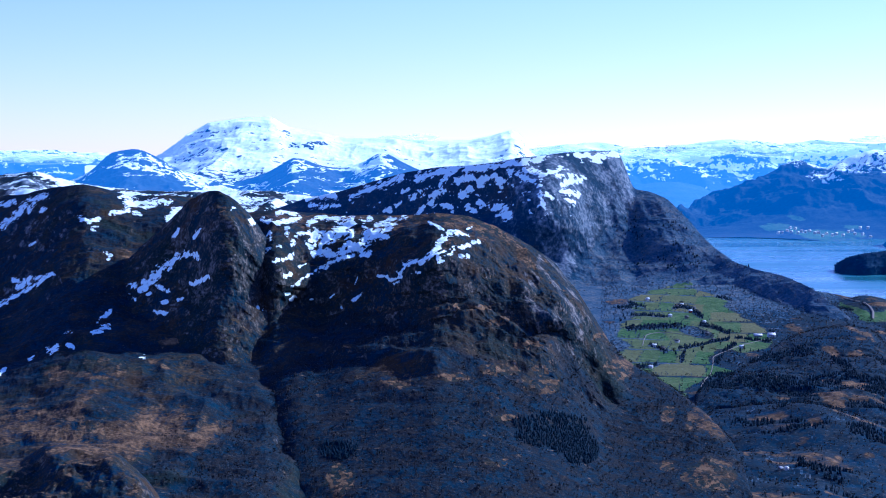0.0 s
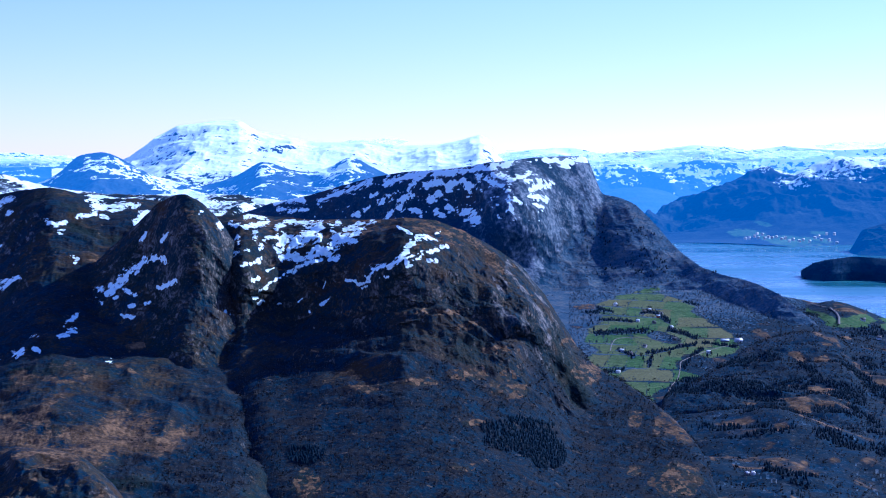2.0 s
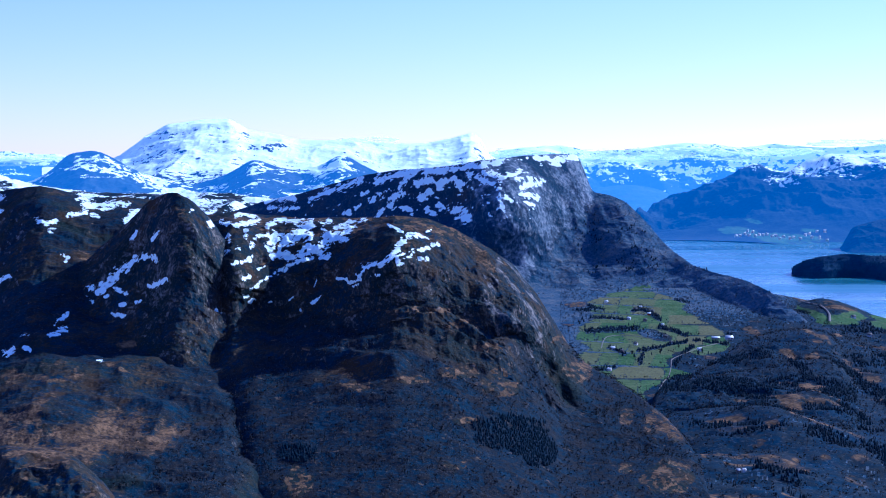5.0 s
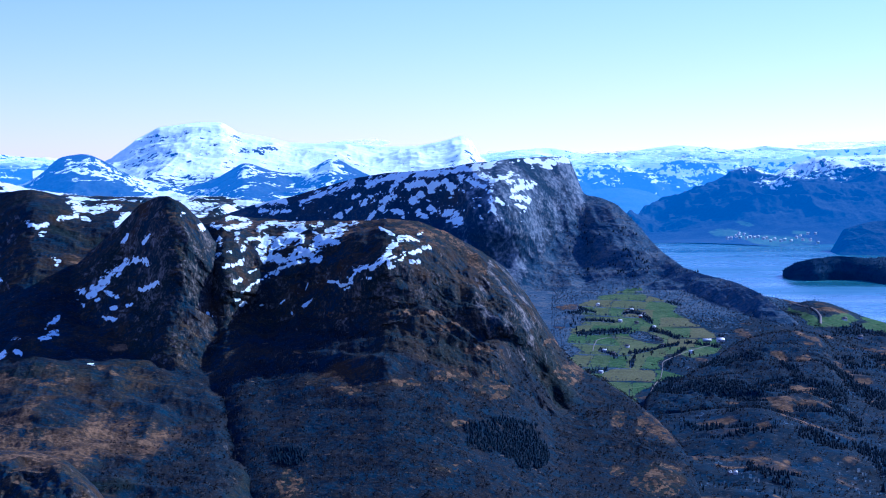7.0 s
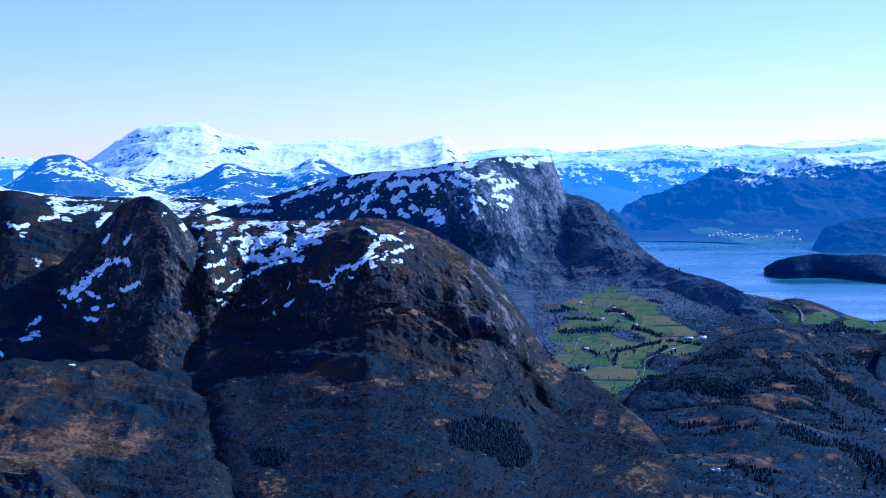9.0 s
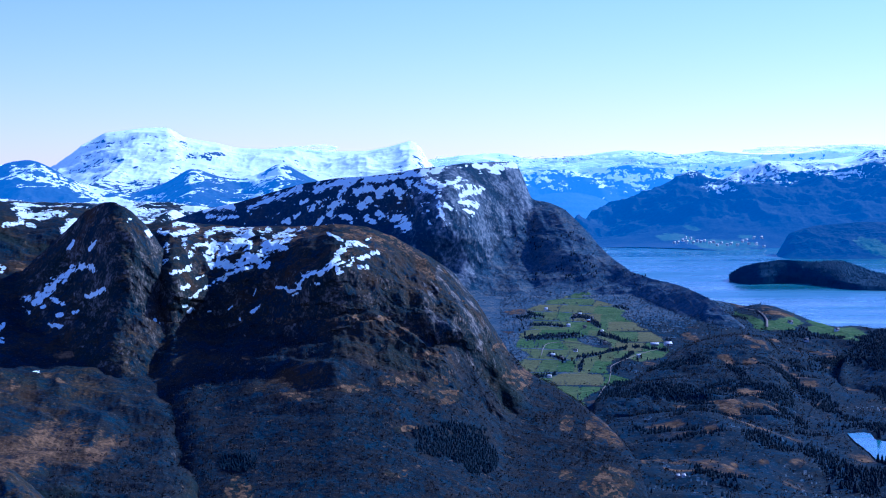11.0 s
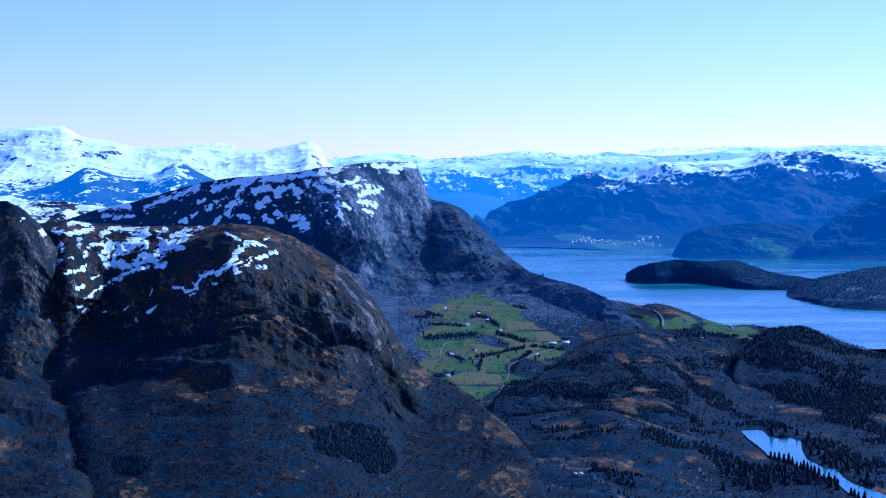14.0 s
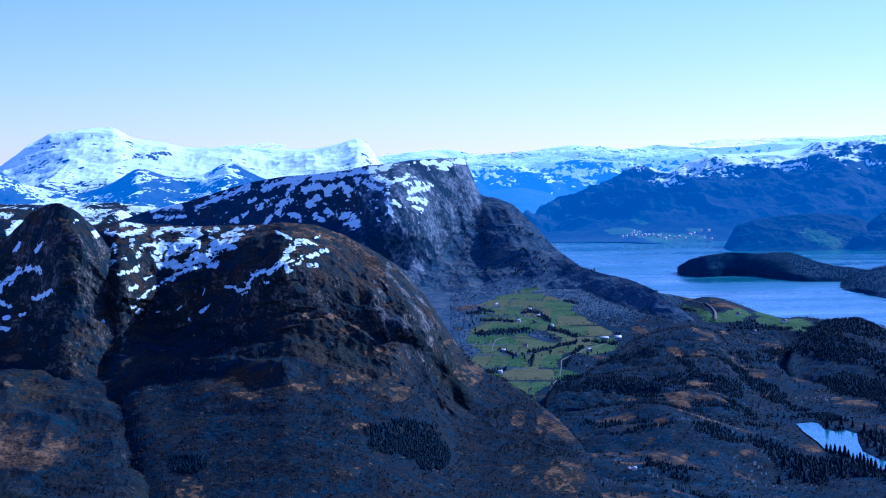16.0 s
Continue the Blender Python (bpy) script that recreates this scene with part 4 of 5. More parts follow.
# the crag's rock lies in pale streaks that stand for grazing sun
crag = smooth(0.3, 0.8, spotted(s, e, DOME_CRAG, 68, 0.8, 8)) * np.clip(0.30 + 1.1 * fbm(0.77 * s + 0.64 * e, 0.2 * (0.64 * s - 0.77 * e), s * 0, 2.6, 5, 69), 0, 0.62)
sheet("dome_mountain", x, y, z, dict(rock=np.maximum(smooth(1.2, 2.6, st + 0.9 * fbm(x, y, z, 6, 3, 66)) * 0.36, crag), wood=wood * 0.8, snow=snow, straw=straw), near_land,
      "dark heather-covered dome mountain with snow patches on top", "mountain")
spruce = spotted(*sight(x, y, z), DOME_SPRUCE, 65, 0.4, 10)
WOODS.append((sown(x, y, z, wood * smooth(0.6, 0.2, spruce) * (0.55 + 0.6 * fbm(x, y, z, 25, 3, 67)), 1.7, 1), 1.4))
SPRUCES.append((sown(x, y, z, smooth(0.35, 0.6, spruce), 0.75, 2), 1.2))

x, y, z, v = land_form(KNOB_CREST, KNOB_FOOT, [(0, 0), (.25, .18), (.5, .42), (.72, .68), (.88, .88), (1, 1)], 380, 240, rough=5, size=20, seed=5, ribs=0.7, rib_size=6, ridged=0.35, ends=0.06, edge=0.4,
                       bulges=[(-122.9, -49.9, 26.8, 32.1, 22), (-80.2, -96.6, 21.4, 21.4, -8)])
st = steepness(x, y, z)
band = fbm(x, y, z * 2, 10, 4, 81)
straw = smooth(0.1, 0.55, band) * smooth(0.9, 0.4, st) * 0.55
sheet("knob_mountain", x, y, z, dict(rock=smooth(0.7, 1.9, st + 1.2 * fbm(x, y, z, 5, 3, 82)) * 0.4, snow=drawn(x, y, z, KNOB_SNOW, 1.6, 83), straw=straw), near_land,
      "rocky knoll with brown heath and small snow streaks", "mountain")

x, y, z, v = land_form(SHOULDER_CREST, SHOULDER_FOOT, [(0, 0), (.15, .10), (.3, .19), (.45, .30), (.6, .45), (.75, .66), (.9, .90), (1, 1)], 600, 340, rough=4.5, size=30, seed=7, ribs=2.5, rib_size=16, clefts=DOME_CLEFT)
st = steepness(x, y, z)
band = fbm(x, y, z * 2, 11, 4, 91)
wood = spotted(x, z, SHOULDER_WOOD, 85, 0.8, 10)
# darker tone painted over the slope to dim it, off the straw
slope_shade = 0.8 * smooth(-0.25, 0.15, fbm(x, y, z * 2, 18, 5, 86)) * smooth(0.5, 0.2, spotted(x, z, SHOULDER_STRAW, 89, 0.9, 8))
sheet("shoulder_mountain", x, y, z, dict(rock=smooth(0.8, 1.7, st + 0.4 * band) * 0.6, snow=drawn(x, y, z, SHOULDER_SNOW + SHOULDER_STREAKS, 1.6, 93), wood=np.maximum(wood * 0.7, slope_shade),
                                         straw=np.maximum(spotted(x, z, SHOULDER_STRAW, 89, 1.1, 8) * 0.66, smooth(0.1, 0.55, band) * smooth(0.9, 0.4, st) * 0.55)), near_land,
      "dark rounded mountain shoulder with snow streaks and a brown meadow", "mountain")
WOODS.append((sown(x, y, z, wood * 0.8, 1.8, 3), 1.2))

x, y, z, v = land_form(MOUND_CREST, MOUND_FOOT, [(0, 0), (.4, .35), (.75, .9), (1, 1)], 220, 110, rough=3.6, size=16, seed=11, ribs=2.8, rib_size=8)
st = steepness(x, y, z)
sheet("rocky_mound", x, y, z, dict(rock=smooth(0.6, 1.4, st + 0.4 * fbm(x, y, z, 6, 4, 95)) * 0.38, straw=smooth(0.5, 0.25, st) * 0.5), near_land, "dark rocky mound above the brown meadow", "hill")

# ---- cliff mountain and its wooded spur ----
x, y, z, v = land_form(CLIFF_CREST, CLIFF_FOOT, [(0, 0), (.6, .14), (.75, .32), (.86, .66), (.93, .9), (1, 1)], 600, 220, rough=8, size=70, seed=13, ribs=3, rib_size=16, bulges=[(68.3, -28.5, 25.0, 26.8, 55), (27.2, -21.3, 21.4, 17.9, -25)], soft=0.0016, edge=0.12, other=([(0, 0), (.3, .14), (.55, .34), (.78, .64), (1, 1)], 0.098, 0.170))
st = steepness(x, y, z)
bare = smooth(12, -12, x - (83 + z) + 16 * fbm(x, y, z, 40, 4, 97)) * smooth(0.3, 0.45, v)
streak = fbm(x + 0.5 * z, z * 0.15, y * 0.2, 10, 4, 99)
snow = drawn(x, y, z, CLIFF_TOP_SNOW + CLIFF_SNOW + CLIFF_STREAKS, 2.4, 31, 2.4)
s, e = sight(x, y, z)
flecks = smooth(0.2, 0.4, fbm(s, e * 2.2, s * 0, 3.5, 5, 34)) * np.interp(s, [-86.9, -51.3, 41.4, 80.7, 98.5], [0.0, 0.52, 0.62, 0.66, 0.0]) * np.interp(e, [-39.2, -28.5], [0, 1])
snow = np.maximum(snow, flecks)
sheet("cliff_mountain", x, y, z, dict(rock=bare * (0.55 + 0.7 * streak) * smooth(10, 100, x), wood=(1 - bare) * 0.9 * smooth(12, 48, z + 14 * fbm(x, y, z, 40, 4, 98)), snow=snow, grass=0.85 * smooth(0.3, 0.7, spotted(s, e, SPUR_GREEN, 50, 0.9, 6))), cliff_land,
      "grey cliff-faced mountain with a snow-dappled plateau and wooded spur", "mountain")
lush = (1 - bare) * smooth(0.995, 0.97, v) * smooth(18, 62, z + 22 * fbm(x, y, z, 40, 4, 98) + 16 * smooth(235, 260, x)) * (0.75 + 0.5 * fbm(x, y, z, 60, 3, 101))
SCRUB.append((sown(x, y, z, lush * smooth(100, 150, x), 4.6, 5), 2.6))
SPRUCES.append((sown(x, y, z, smooth(0.1, 0.35, fbm(x, y, z, 50, 3, 103)) * (1 - bare) * smooth(150, 200, x) * smooth(45, 50, z), 5, 6), 2.6))

# ---- snow ranges ----
x, y, z, v = land_form(SNOWMT_CREST, SNOWMT_FOOT, [(0, 0), (.4, .3), (.7, .75), (1, 1)], 420, 120, rough=30, size=260, seed=17, edge=0.06, soft=0.0012, octaves=6, ridged=0.6)
st = steepness(x, y, z)
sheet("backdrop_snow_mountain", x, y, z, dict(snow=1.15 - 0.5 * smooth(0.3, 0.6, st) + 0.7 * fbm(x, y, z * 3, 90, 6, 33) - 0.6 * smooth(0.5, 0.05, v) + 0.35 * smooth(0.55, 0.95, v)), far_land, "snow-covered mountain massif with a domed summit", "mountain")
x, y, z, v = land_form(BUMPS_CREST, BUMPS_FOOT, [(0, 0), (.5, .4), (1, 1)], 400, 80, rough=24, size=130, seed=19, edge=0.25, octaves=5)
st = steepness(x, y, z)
sheet("backdrop_foothills", x, y, z, dict(snow=0.55 - 0.4 * smooth(0.2, 0.5, st) + 1.0 * fbm(x, y, z * 2, 90, 5, 35)), hill_land, "hazy blue foothills streaked with snow", "hills")
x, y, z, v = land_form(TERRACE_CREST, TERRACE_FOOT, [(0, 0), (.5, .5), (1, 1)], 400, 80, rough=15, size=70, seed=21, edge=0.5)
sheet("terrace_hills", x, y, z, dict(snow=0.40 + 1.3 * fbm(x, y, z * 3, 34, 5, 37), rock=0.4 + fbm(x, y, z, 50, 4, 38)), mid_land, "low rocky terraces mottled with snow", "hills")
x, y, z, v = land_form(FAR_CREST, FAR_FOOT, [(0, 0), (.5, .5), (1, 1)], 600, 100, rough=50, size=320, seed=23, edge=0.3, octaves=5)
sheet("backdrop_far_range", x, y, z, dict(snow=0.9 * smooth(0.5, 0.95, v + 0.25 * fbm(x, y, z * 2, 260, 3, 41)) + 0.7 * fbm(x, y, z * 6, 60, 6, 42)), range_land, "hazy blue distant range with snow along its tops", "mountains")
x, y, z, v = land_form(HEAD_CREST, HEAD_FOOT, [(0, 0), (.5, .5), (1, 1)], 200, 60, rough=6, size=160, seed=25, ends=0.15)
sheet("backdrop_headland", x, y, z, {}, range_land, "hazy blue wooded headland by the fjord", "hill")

CLOUDS = [(565, 4330, 179, 155, 17), (739, 4330, 189, 139, 15), (875, 4330, 182, 108, 14), (1027, 4330, 192, 93, 12), (1226, 4180, 212, 134, 9), (1401, 4180, 217, 179, 9), (1626, 4180, 222, 164, 9), (-1139, 4240, 168, 106, 12), (-1018, 4240, 162, 121, 12), (-96, 4240, 217, 76, 11), (296, 4240, 181, 91, 12)]
rng = np.random.default_rng(61)
for cx, cy, cz, wide, high in CLOUDS:
    # a flat bank of cloud: a lumpy, ragged lens
    a, b = np.meshgrid(np.linspace(0, math.tau, 97), np.linspace(-math.pi / 2, math.pi / 2, 33))
    x, y, z = np.cos(b) * np.cos(a), np.cos(b) * np.sin(a), np.sin(b)
    r = 1 + 0.5 * fbm(x * 3 + cx, y * 3, z * 2, 1.0, 5, 63) + 0.25 * fbm(x * 9 + cx, y * 3, z * 2, 1.0, 4, 64)
    sheet("backdrop_cloud", cx + x * r * wide, cy + y * r * 40, cz + z * r * high + 0.3 * high * np.cos(3 * x + cx), {}, cloud_mat, "soft white bank of cloud over the far range", "cloud")

# ---- across the fjord ----
x, y, z, v = land_form(FARSHORE_CREST, FARSHORE_FOOT, [(0, 0), (.15, .05), (.5, .45), (.8, .82), (1, 1)], 520, 200, rough=62, size=280, seed=27, edge=0.10, ridged=0.75, toe=(0.4, 0.0))
st = steepness(x, y, z)
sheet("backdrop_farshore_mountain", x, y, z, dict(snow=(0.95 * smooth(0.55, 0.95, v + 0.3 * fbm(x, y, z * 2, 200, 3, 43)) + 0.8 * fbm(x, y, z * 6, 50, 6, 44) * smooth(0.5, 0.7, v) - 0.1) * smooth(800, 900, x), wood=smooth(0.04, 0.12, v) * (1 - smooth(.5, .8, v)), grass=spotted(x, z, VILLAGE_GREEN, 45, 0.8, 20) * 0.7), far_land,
      "forested mountain across the fjord, hazy blue with snowy tops", "mountain")
x, y, z, v = land_form(LOWHILL_CREST, LOWHILL_FOOT, [(0, 0), (.5, .5), (1, 1)], 280, 110, rough=10, size=70, seed=29, toe=(0.3, 0.0), ends=0.12)
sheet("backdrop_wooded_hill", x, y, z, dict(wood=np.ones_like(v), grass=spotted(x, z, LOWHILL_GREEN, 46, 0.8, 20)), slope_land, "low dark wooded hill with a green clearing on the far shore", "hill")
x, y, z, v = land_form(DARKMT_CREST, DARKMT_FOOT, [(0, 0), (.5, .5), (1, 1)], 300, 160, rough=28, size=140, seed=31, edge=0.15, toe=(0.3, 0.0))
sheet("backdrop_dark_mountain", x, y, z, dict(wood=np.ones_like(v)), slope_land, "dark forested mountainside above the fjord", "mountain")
x, y, z, v = land_form(ISLE_CREST, ISLE_FOOT, [(0, -.15), (.1, .3), (.5, .7), (1, 1)], 320, 60, rough=1.6, size=30, seed=33, reach=0.6)
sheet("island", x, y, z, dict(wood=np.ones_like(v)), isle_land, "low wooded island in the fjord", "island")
FAR_SPRUCES.append((sown(x, y, z, (z > 1) * 0.9, 3.2, 7), 2.2))
x, y, z, v = land_form(POINT_CREST, POINT_FOOT, [(0, -.15), (.1, .25), (.5, .6), (1, 1)], 240, 90, rough=3, size=50, seed=35)
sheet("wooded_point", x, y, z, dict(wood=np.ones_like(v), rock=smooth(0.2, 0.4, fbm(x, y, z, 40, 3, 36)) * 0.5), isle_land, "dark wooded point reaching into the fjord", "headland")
FAR_SPRUCES.append((sown(x, y, z, (z > 1) * 0.8, 4.0, 8), 2.2))

# ---- lowland this side of the fjord ----
def ovals(x, y, spots, seed):
    """1 inside ovals (x, y, half width, half depth) on the map, with ragged edges."""
    n0 = 0.9 * fbm(x, y * 0.5, x * 0, 16, 4, seed)
    best = np.zeros_like(x)
    for sx, sy, rx, ry in spots:
        best = np.maximum(best, 1.5 - np.hypot((x - sx) / rx, (y - sy) / ry) + n0)
    return np.clip(best, 0, 1)


def lowland(x, y, z, v, seed, spruce_at=0.25):
    """Masks of a brown, wooded hill: dark spruce stands and straw clearings."""
    dark = np.maximum(smooth(0.35, 0.6, ovals(x, y, STANDS, 121)), smooth(spruce_at, spruce_at + 0.15, fbm(x, y, z * 3, 55, 4, seed)))
    clear = np.maximum(ovals(x, y, CLEARINGS, 123), 0.9 * smooth(0.2, 0.35, fbm(x, y * 0.6, z * 3, 30, 4, seed + 1)))
    clear = np.clip(clear * (0.4 + 0.6 * smooth(-0.12, 0.25, fbm(x, y * 0.6, z * 2, 11, 5, seed + 2))), 0, 1)
    dark = dark * smooth(0.7, 0.4, clear)
    return dark, clear * (1 - dark)


x, y, z, v = land_form(SHORE_CREST, SHORE_FOOT, [(0, 0), (.5, .4), (1, 1)], 320, 110, rough=7, size=60, seed=37, reach=0.3, sink=40.0, ends=0.04, low=13, ribs=3, rib_size=40)
dark, clear = lowland(x, y, z, v, 105, 0.32)
green = spotted(x, z, SHORE_GREEN, 47, 0.4, 12)
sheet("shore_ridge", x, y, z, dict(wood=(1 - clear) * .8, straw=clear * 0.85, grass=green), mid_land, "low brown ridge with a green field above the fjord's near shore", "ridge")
keep = smooth(0.5, 0.2, green)
WOODS.append((sown(x, y, z, (1 - dark) * (1 - clear) * keep * 0.9, 4.2, 9), 1.9))
SPRUCES.append((sown(x, y, z, dark * keep, 1.9, 10), 2.2))
x, y, z, v = land_form(FORESTHILL_CREST, FORESTHILL_FOOT, [(0, 0), (.5, .45), (1, 1)], 240, 110, rough=7, size=60, seed=39, ends=0.10, low=2)
dark, clear = lowland(x, y, z, v, 107, 0.12)
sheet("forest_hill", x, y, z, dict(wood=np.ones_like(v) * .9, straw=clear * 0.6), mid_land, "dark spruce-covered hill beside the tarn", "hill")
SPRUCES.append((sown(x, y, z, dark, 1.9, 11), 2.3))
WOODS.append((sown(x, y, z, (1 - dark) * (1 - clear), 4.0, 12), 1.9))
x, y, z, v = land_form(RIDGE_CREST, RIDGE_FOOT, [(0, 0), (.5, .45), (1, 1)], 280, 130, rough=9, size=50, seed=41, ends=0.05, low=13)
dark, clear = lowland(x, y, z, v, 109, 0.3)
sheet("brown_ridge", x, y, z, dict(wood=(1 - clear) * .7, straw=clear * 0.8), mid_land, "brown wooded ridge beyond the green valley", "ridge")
SPRUCES.append((sown(x, y, z, dark, 1.6, 13), 1.9))
WOODS.append((sown(x, y, z, (1 - dark) * (1 - clear), 3.3, 14), 1.8))


# ---- ground: the valley floor, running out under the fjord to the horizon ----
def pond_gap(x, y):
    """Metres to the tarn's shore, less than 0 on the water."""
    pts = np.array(POND)
    best, inside = np.full_like(x, 1e9), np.zeros(x.shape, bool)
    for (ax, ay), (bx, by) in zip(pts, np.roll(pts, -1, 0)):
        dx, dy = bx - ax, by - ay
        q = np.clip(((x - ax) * dx + (y - ay) * dy) / (dx * dx + dy * dy), 0, 1)
        best = np.minimum(best, np.hypot(x - ax - q * dx, y - ay - q * dy))
        hit = ((ay > y) != (by > y)) & (x < ax + (y - ay) * dx / (dy if abs(dy) > 1e-6 else 1e-6))
        inside ^= hit
    return np.where(inside, -best, best)


def fields(x, y):
    """The open farmland of the valley."""
    far = [940, 960, 1026, 1132, 1170, 1223, 1286, 1351, 1404]
    right = np.interp(y, far, [.150, .161, .188, .2150, .209, .186, .181, .170, .152])
    left = np.interp(y, far, [.10, .10, .112, .114, .115, .115, .118, .130, .143])
    rag = 0.014 * fbm(x, y * 0.6, x * 0, 26, 5, 52)
    return smooth(0.004, -0.004, x / y - right + rag) * smooth(-0.004, 0.004, x / y - left + rag) * smooth(900, 935, y) * smooth(1410, 1395, y)


def floor_height(x, y):
    rolling = np.interp(x / y, [.24, .33], [21, 12]) + np.interp(x / y, [.24, .33], [16, 8]) * fbm(x, y, x * 0, 90, 5, 51)
    f = smooth(0.16, 0.0, x / y - 0.19) * smooth(820, 920, y)
    z = rolling * (1 - f) + f * (12 + 0.06 * (np.minimum(y, 1400) - 900) + 0.8 * fbm(x, y, x * 0, 60, 3, 53))
    gap = pond_gap(x, y)
    z = 11 + (z - 11) * smooth(-2, 70, gap) + 1.4 * smooth(-1, 3, gap) * smooth(70, 10, gap)
    shore = np.interp(x / y, [.2, .26, .30, .34, .38, .45], [1400, 1400, 1330, 1200, 1090, 1050])
    return z - 75 * smooth(shore, shore + 80, y)


yy = np.concatenate([np.linspace(150, 540, 10), np.linspace(550, 1440, 260), np.linspace(1450, 4950, 16)])
ss = np.concatenate([np.linspace(-0.55, 0.07, 24), np.linspace(0.08, 0.44, 360), np.linspace(0.45, 0.62, 10)])
x, y = np.meshgrid(ss, yy)
x = x * y
z = floor_height(x, y)
farm = fields(x, y)
gap = pond_gap(x, y)
patch = np.zeros_like(x)
for px, py in WOODPATCH:
    patch = np.maximum(patch, np.exp(-((x - px) / 9) ** 2 - ((y - py) / 22) ** 2))
# field parcels: slanting strips of uneven length, hedges between some of them
row = (y + 0.2 * x + 10 * fbm(x, y, x * 0, 70, 2, 112)) / 46
strip = np.floor(row)
col = (x - 0.2 * y + 6 * fbm(x, y, x * 0, 50, 2, 114)) / (24 + 12 * np.sin(strip * 2.4)) + strip * 0.37
tilth = grain(strip * 3.7, np.floor(col) * 5.3, x * 0, 113)
rim = np.minimum(np.abs(row - strip - 0.5) * -46 + 23, (np.abs(col - np.floor(col) - 0.5) * -1 + 0.5) * 26 + 2.0)
hedge = smooth(3.5, 1.5, rim) * farm * smooth(-0.25, 0.0, fbm(x, y, x * 0, 40, 3, 111))
lane = smooth(0.42, 0.6, drawn(x, y, z, HEDGES, 1.0, 117, 2.0))
hedge = np.maximum(hedge, lane)
dark, clear = lowland(x, y, z, z, 115, 0.32)
open_ = 1 - farm
straw = np.maximum(farm * np.maximum(smooth(0.5, 0.8, tilth + 0.5 * smooth(1010, 950, y)) * 0.6, hedge * 0.2), open_ * clear * 0.75)
straw = np.maximum(straw, smooth(14, 4, gap) * 0.6)
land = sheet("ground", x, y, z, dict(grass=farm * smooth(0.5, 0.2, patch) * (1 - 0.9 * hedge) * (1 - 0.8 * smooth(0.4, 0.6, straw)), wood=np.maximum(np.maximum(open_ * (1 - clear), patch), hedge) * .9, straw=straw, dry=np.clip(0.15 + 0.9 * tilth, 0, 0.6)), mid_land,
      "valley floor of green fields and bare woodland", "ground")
# the woods round the fields, with the greying of haze in their colours
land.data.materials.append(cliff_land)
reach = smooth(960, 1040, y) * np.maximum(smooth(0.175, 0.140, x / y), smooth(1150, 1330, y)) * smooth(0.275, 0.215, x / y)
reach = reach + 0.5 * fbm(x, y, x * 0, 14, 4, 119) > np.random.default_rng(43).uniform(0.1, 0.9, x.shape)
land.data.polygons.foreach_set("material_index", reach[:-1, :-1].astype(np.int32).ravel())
lit = smooth(0, 3, gap) * smooth(1400, 1380, y) * smooth(520, 560, y) * (x > 0.1 * y) * (x < 0.43 * y)
leafy = np.maximum(np.maximum(open_ * (1 - clear) * (1 - dark) * 0.9, patch), hedge * 1.6) * lit
inner = smooth(940, 1020, y) * np.maximum(smooth(0.175, 0.140, x / y), smooth(1150, 1330, y)) * smooth(0.275, 0.215, x / y)
SCRUB.append((sown(x, y, z, leafy * inner, 3.0, 18), 1.9))
WOODS.append((sown(x, y, z, leafy * (1 - inner), 4.0, 15), 1.9))
SPRUCES.append((sown(x, y, z, np.maximum(open_ * dark, lane) * lit, 1.7, 16), 2.0))

# the hill top under the viewpoint
ring = np.concatenate([[0, 2.5, 4.5], 4.5 * (420 / 4.5) ** np.linspace(0, 1, 60)[1:]])
turn = np.linspace(0, math.tau, 121)
turn, ring = np.meshgrid(turn, ring)
x, y = ring * np.cos(turn), ring * np.sin(turn)
z = 148.3 - 0.31 * np.maximum(0, ring - 4.5) + 0.012 * ring * fbm(x, y, x * 0, 30, 5, 131)
sheet("summit", x, y, z, dict(rock=smooth(0.1, 0.5, fbm(x, y, z, 8, 4, 133)) * 0.7), near_land, "bare heather-covered summit with rock outcrops", "hill")

me = bpy.data.meshes.new("fjord")
me.from_pydata([(-2800, 1300, 0), (2900, 1300, 0), (2900, 4900, 0), (-2800, 4900, 0)], [], [(0, 1, 2, 3)])
me.materials.append(water)
tagged(new("fjord", me), "calm pale blue fjord water", "water", kind="structure")
me = bpy.data.meshes.new("tarn")
me.from_pydata([(px, py, 12.0) for px, py in POND], [], [tuple(range(len(POND)))])
me.materials.append(water)
tagged(new("tarn", me), "small blue tarn among spruces", "water", kind="structure")

# ---- woods ----
rng = np.random.default_rng(5)
for name, lots, maker, mats, label in (("birch_wood", WOODS, twig_tree, (bark_mat, birch_mat), "bare brown birch woodland on the slopes"),
                                       ("hazed_birch_wood", SCRUB, twig_tree, (bark_mat, hazed_birch_mat), "bare birch woodland round the valley, greyed by painted haze"),
                                       ("hazed_spruce_wood", FAR_SPRUCES, needle_tree, (trunk_mat, hazed_spruce_mat), "spruce woods on the island and the point, blue with painted haze"),
                                       ("spruce_wood", SPRUCES, needle_tree, (trunk_mat, spruce_mat), "dark spruce stands on the hills")):
    where = np.concatenate([p for p, h in lots])
    tall = np.concatenate([h * rng.uniform(0.6, 1.3, len(p)) for p, h in lots])
    woods(name, where, tall, maker, mats, label, "woodland", 9)


# ---- single trees ----
def part(name, vs, fs, mats, parent, label=""):
    ob = new(name, mesh_of(name, vs, fs, mats))
    ob.parent = parent
    return tagged(ob, label)


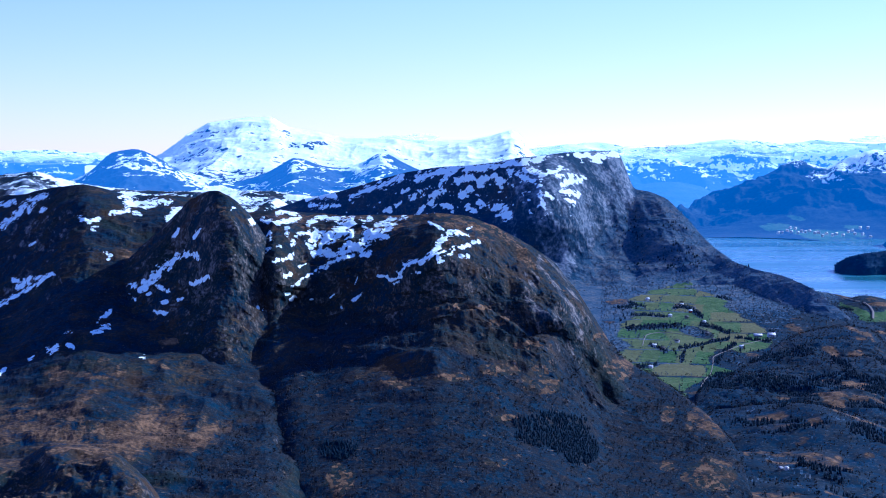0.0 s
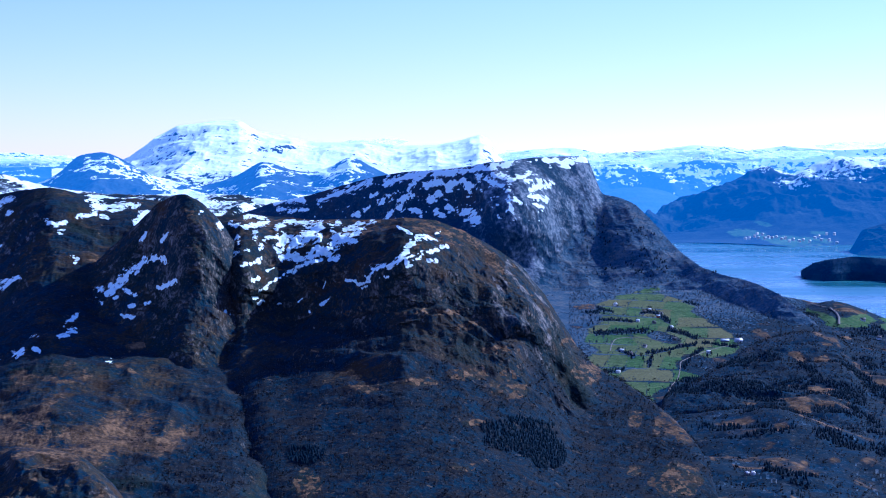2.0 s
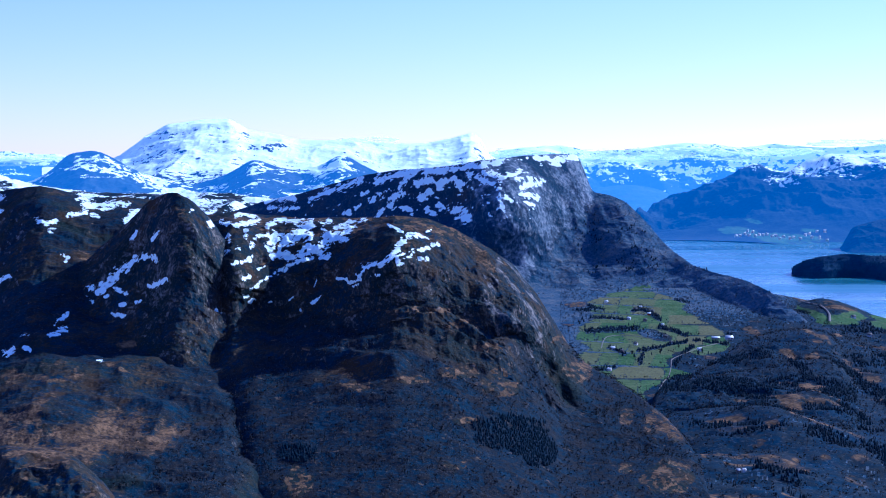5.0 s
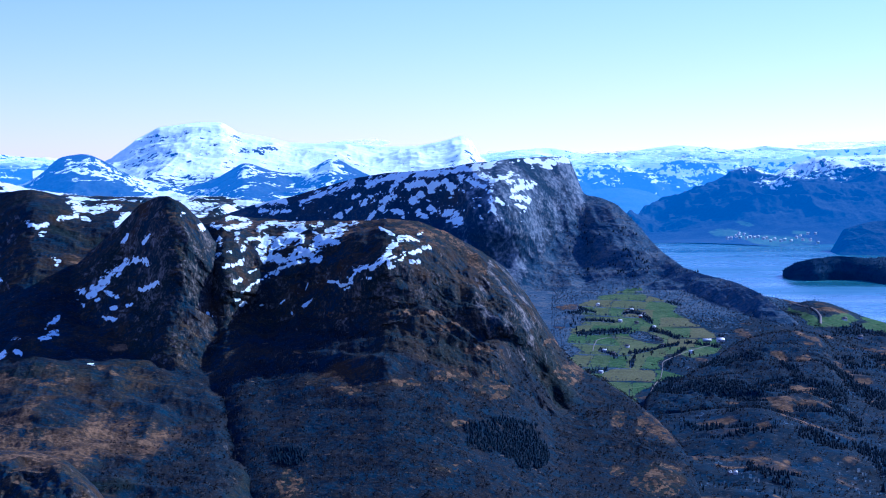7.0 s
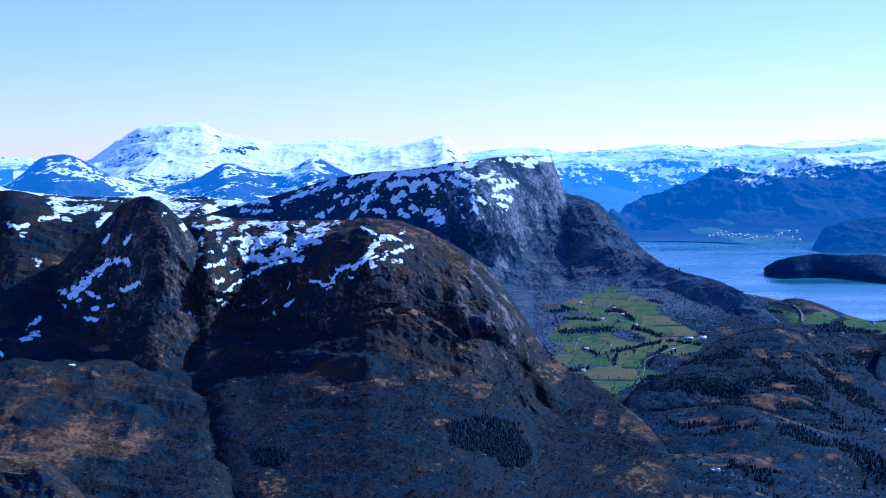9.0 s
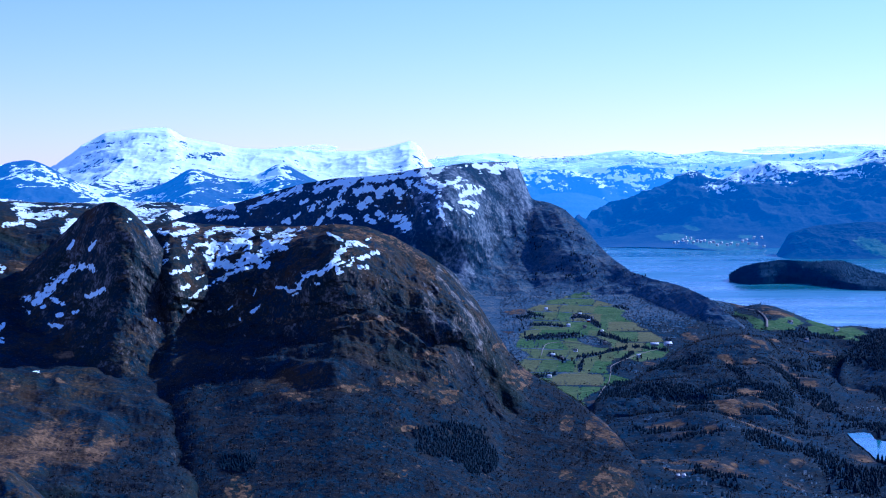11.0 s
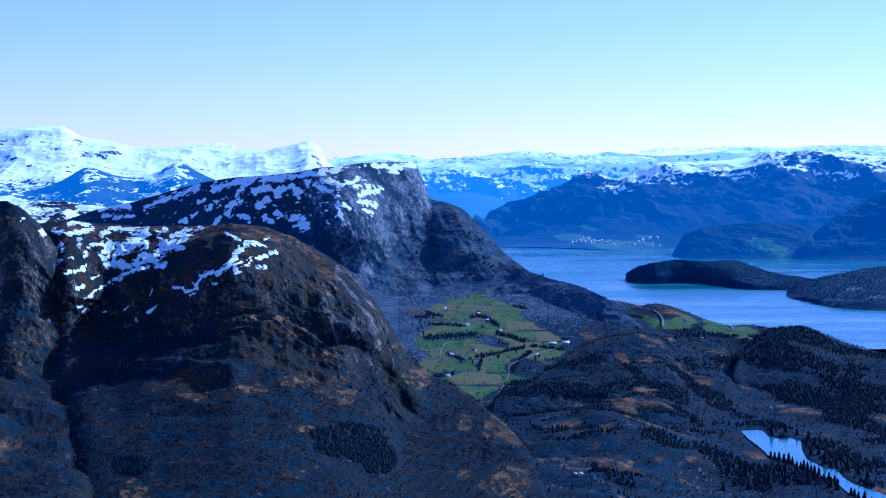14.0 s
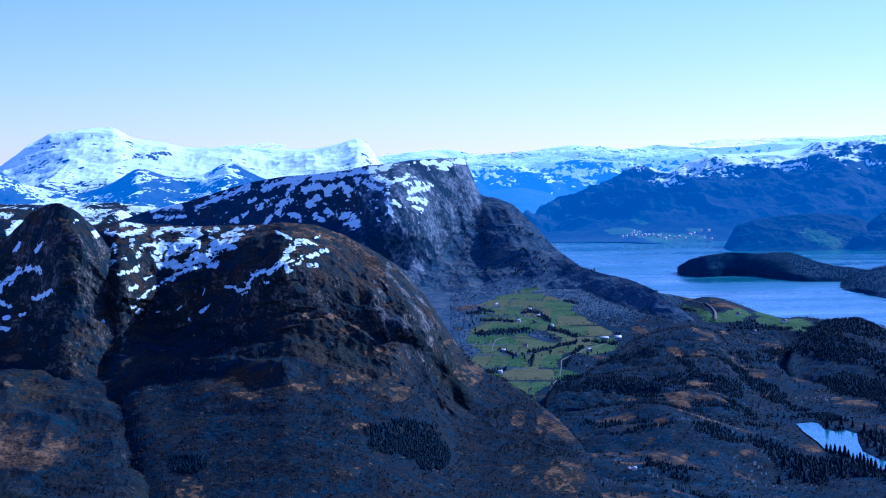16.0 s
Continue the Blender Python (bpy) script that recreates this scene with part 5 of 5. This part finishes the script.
def lone_tree(name, maker, bark, leaf, label, category, group, seed, detail):
    vs, fs, k = maker(np.random.default_rng(seed), *detail)
    root = tagged(new(name), label, category, group)
    for q in range(0, k, 6):
        used_v, f = np.unique(fs[q:q + 6], return_inverse=True)
        part("limb" if q else "trunk", vs[used_v], f.reshape(-1, 3), [bark], root)
    used_v, f = np.unique(fs[k:], return_inverse=True)
    part("crown", vs[used_v], f.reshape(-1, 3), [leaf], root)
    return root


def at(px, py, dz=0.0):
    return float(floor_height(np.array([float(px)]), np.array([float(py)]))[0]) + dz


rng = np.random.default_rng(21)
kinds = [lone_tree("spruce_tree", needle_tree, trunk_mat, spruce_mat, "dark green spruce standing by the fields", "tree", "trees by the fields", 31, (6, 10)),
         lone_tree("birch_tree", twig_tree, bark_mat, birch_mat, "bare brown birch standing by the fields", "tree", "trees by the fields", 32, (3, 40))]
used = [False, False]
for k, (px, py) in enumerate(FARM_TREES):
    q = 0 if k % 3 else 1
    h = rng.uniform(2.2, 3.6)
    m = pose(px, py, at(px, py, -0.1), 0, 0, rng.uniform(0, 360)) @ Matrix.Diagonal((h, h, h, 1))
    if used[q]:
        copy_thing(kinds[q], pose(0, 0, 0)).matrix_basis = m
    else:
        kinds[q].matrix_basis, used[q] = m, True
tarn = lone_tree("spruce_tree", needle_tree, trunk_mat, spruce_mat, "tall dark spruce on the tarn's shore", "tree", "trees round the tarn", 33, (6, 10))
near_bank = POND[18:]
TARN_SPRUCE += [(a[0] + (b[0] - a[0]) * q - 1.2, a[1] + (b[1] - a[1]) * q - 5) for a, b in zip(near_bank, near_bank[1:]) for q in (0.15, 0.5, 0.8)]
TARN_SPRUCE = [q for q in TARN_SPRUCE if pond_gap(np.array(q[0]), np.array(q[1])) > 0.8]
for k, (px, py) in enumerate(TARN_SPRUCE):
    h = rng.uniform(3.6, 6.0)
    m = pose(px, py, at(px, py, -0.1), 0, 0, rng.uniform(0, 360)) @ Matrix.Diagonal((h, h, h, 1))
    (copy_thing(tarn, pose(0, 0, 0)) if k else tarn).matrix_basis = m


# ---- houses ----
def box(cx, cy, cz, w, d, h):
    vs = [(cx + sx * w / 2, cy + sy * d / 2, cz + sz * h) for sz in (0, 1) for sy in (-1, 1) for sx in (-1, 1)]
    return vs, [(0, 2, 3, 1), (4, 5, 7, 6), (0, 1, 5, 4), (2, 6, 7, 3), (0, 4, 6, 2), (1, 3, 7, 5)]


def house(name, w, d, h, wall, roof, label, category, group="", windows=3):
    """A gabled wooden house, w along the ridge: walls, two roof slabs, windows, a door and a chimney."""
    root = tagged(new(name), label, category, group)
    rise = d * 0.42
    vs = [(sx * w / 2, sy * d / 2, zz) for zz in (-0.6, h) for sy in (-1, 1) for sx in (-1, 1)] + [(-w / 2, 0, h + rise), (w / 2, 0, h + rise)]
    me = bpy.data.meshes.new("wall")
    me.from_pydata(vs, [], [(0, 1, 5, 4), (3, 2, 6, 7), (2, 0, 4, 8, 6), (1, 3, 7, 9, 5)])
    me.materials.append(wall)
    ob = new("wall", me)
    ob.parent = root
    for sy in (-1, 1):
        o, t, e = 0.18 * d, 0.05 * d, w / 2 + 0.08 * d
        drop = rise * (1 + o / (d / 2))
        a, b = (0, h + rise + 0.02), (sy * (d / 2 + o), h + rise - drop + 0.02)
        sl = [(sx * e, q[0], q[1] + up) for up in (0, t) for q in (a, b) for sx in (-1, 1)]
        part("roof", sl, [(0, 2, 3, 1), (4, 5, 7, 6), (0, 1, 5, 4), (2, 6, 7, 3), (0, 4, 6, 2), (1, 3, 7, 5)], [roof], root)
    for sy in (-1, 1):
        for k in range(windows):
            vs, fs = box((k - (windows - 1) / 2) * w / windows, sy * d / 2, h * 0.45, w * 0.11, 0.05, h * 0.32)
            part("window", vs, fs, [pane_mat], root)
    vs, fs = box(w / 2, 0, 0, 0.05, d * 0.16, h * 0.7)
    part("door", vs, fs, [red_wall], root)
    vs, fs = box(w * 0.18, 0, h + rise * 0.8, d * 0.14, d * 0.14, rise * 0.6)
    part("chimney", vs, fs, [grey_wall], root)
    return root


walls = ((white_wall, "white"), (grey_wall, "grey"), (white_wall, "white"), (white_wall, "white"), (red_wall, "red"))
for k, (px, py) in enumerate(HOUSES):
    wall, tone = walls[k % 5 if k < 5 else k % 4]
    ob = house("farmhouse", rng.uniform(2.3, 3.1), rng.uniform(1.6, 2.0), rng.uniform(1.2, 1.6), wall, (pale_roof, slate_roof)[k % 2], tone + (" wooden farmhouse with a pale metal roof among fields", " wooden farmhouse with a dark slate roof among fields")[k % 2], "house", "farmhouses in the valley")
    ob.matrix_basis = pose(px, py, at(px, py), 0, 0, rng.uniform(-40, 40))
house("barn", 5.4, 2.8, 1.8, white_wall, pale_roof, "long white barn with a pale metal roof", "barn", windows=5).matrix_basis = pose(*BARN, at(*BARN), 0, 0, 12)
house("shed", 5.8, 2.2, 1.1, grey_wall, pale_roof, "low grey farm shed beside the barn", "shed", windows=4).matrix_basis = pose(*SHED, at(*SHED), 0, 0, -6)
for px, py, pz in SHORE_HOUSES:
    house("cottage", 3.6, 2.4, 1.6, white_wall, slate_roof, "white cottage with a dark roof on the ridge", "house", "cottages on the ridge").matrix_basis = pose(px, py, pz, 0, 0, rng.uniform(-30, 30))
for side, tone, wall in ((-0.0018, "grey", grey_wall), (0.0018, "white", white_wall)):
    bearing, far = 0.2169 + side, 690.0
    for _ in range(20):  # where that line of sight meets the ground
        far = (EYE[2] - at(bearing * far, far)) / 0.1954
    house("cabin", 1.7, 1.3, 1.0, wall, pale_roof, tone + " cabin with a pale roof in the bare woods", "house", "cabins in the woods", 2).matrix_basis = pose(bearing * far, far, at(bearing * far, far), 0, 0, 25)
first = house("village_house", 5.0, 4.0, 3.4, white_wall, pale_roof, "white house in the village by the fjord", "house", "village houses")
first.matrix_basis = pose(*VILLAGE[0])
for px, py, pz in VILLAGE[1:]:
    copy_thing(first, pose(px, py, pz, 0, 0, rng.uniform(-60, 60)))


# ---- roads ----
def road(name, pts, width, label, lift=0.25, on_floor=True):
    """A gravel road as a low bank along places, cambered, with sloping edges."""
    p = np.array([q[:2] for q in pts], float)
    d = np.concatenate([[0], np.cumsum(np.hypot(*np.diff(p, axis=0).T))])
    t = np.linspace(0, d[-1], max(24, int(d[-1] / 3)))
    cx, cy = np.interp(t, d, p[:, 0]), np.interp(t, d, p[:, 1])
    w = np.ones(5) / 5
    cx[2:-2], cy[2:-2] = np.convolve(cx, w, "valid"), np.convolve(cy, w, "valid")
    cz = floor_height(cx, cy) if on_floor else np.interp(t, d, [q[2] for q in pts])
    tx, ty = np.gradient(cx), np.gradient(cy)
    ln = np.hypot(tx, ty)
    vs, fs = [], []
    for k in range(len(t)):
        nx, ny = -ty[k] / ln[k], tx[k] / ln[k]
        for off, up in ((-0.8, -0.5), (-0.5, 0.0), (0, 0.06), (0.5, 0.0), (0.8, -0.5)):
            vs.append((cx[k] + nx * off * width, cy[k] + ny * off * width, cz[k] + lift + up))
        if k:
            fs += [(5 * k - 5 + q, 5 * k - 4 + q, 5 * k + 1 + q, 5 * k + q) for q in range(4)]
    return tagged(new(name, mesh_of(name, vs, fs, [gravel_mat])), label, "road", kind="structure")


road("road_valley", ROAD, 0.5, "pale gravel road through the green fields")
road("road_farm", TRACK, 0.6, "pale farm track between the fields")
road("road_ridge", HUMP_ROAD, 1.3, "pale gravel road over the ridge", 0.8, False)
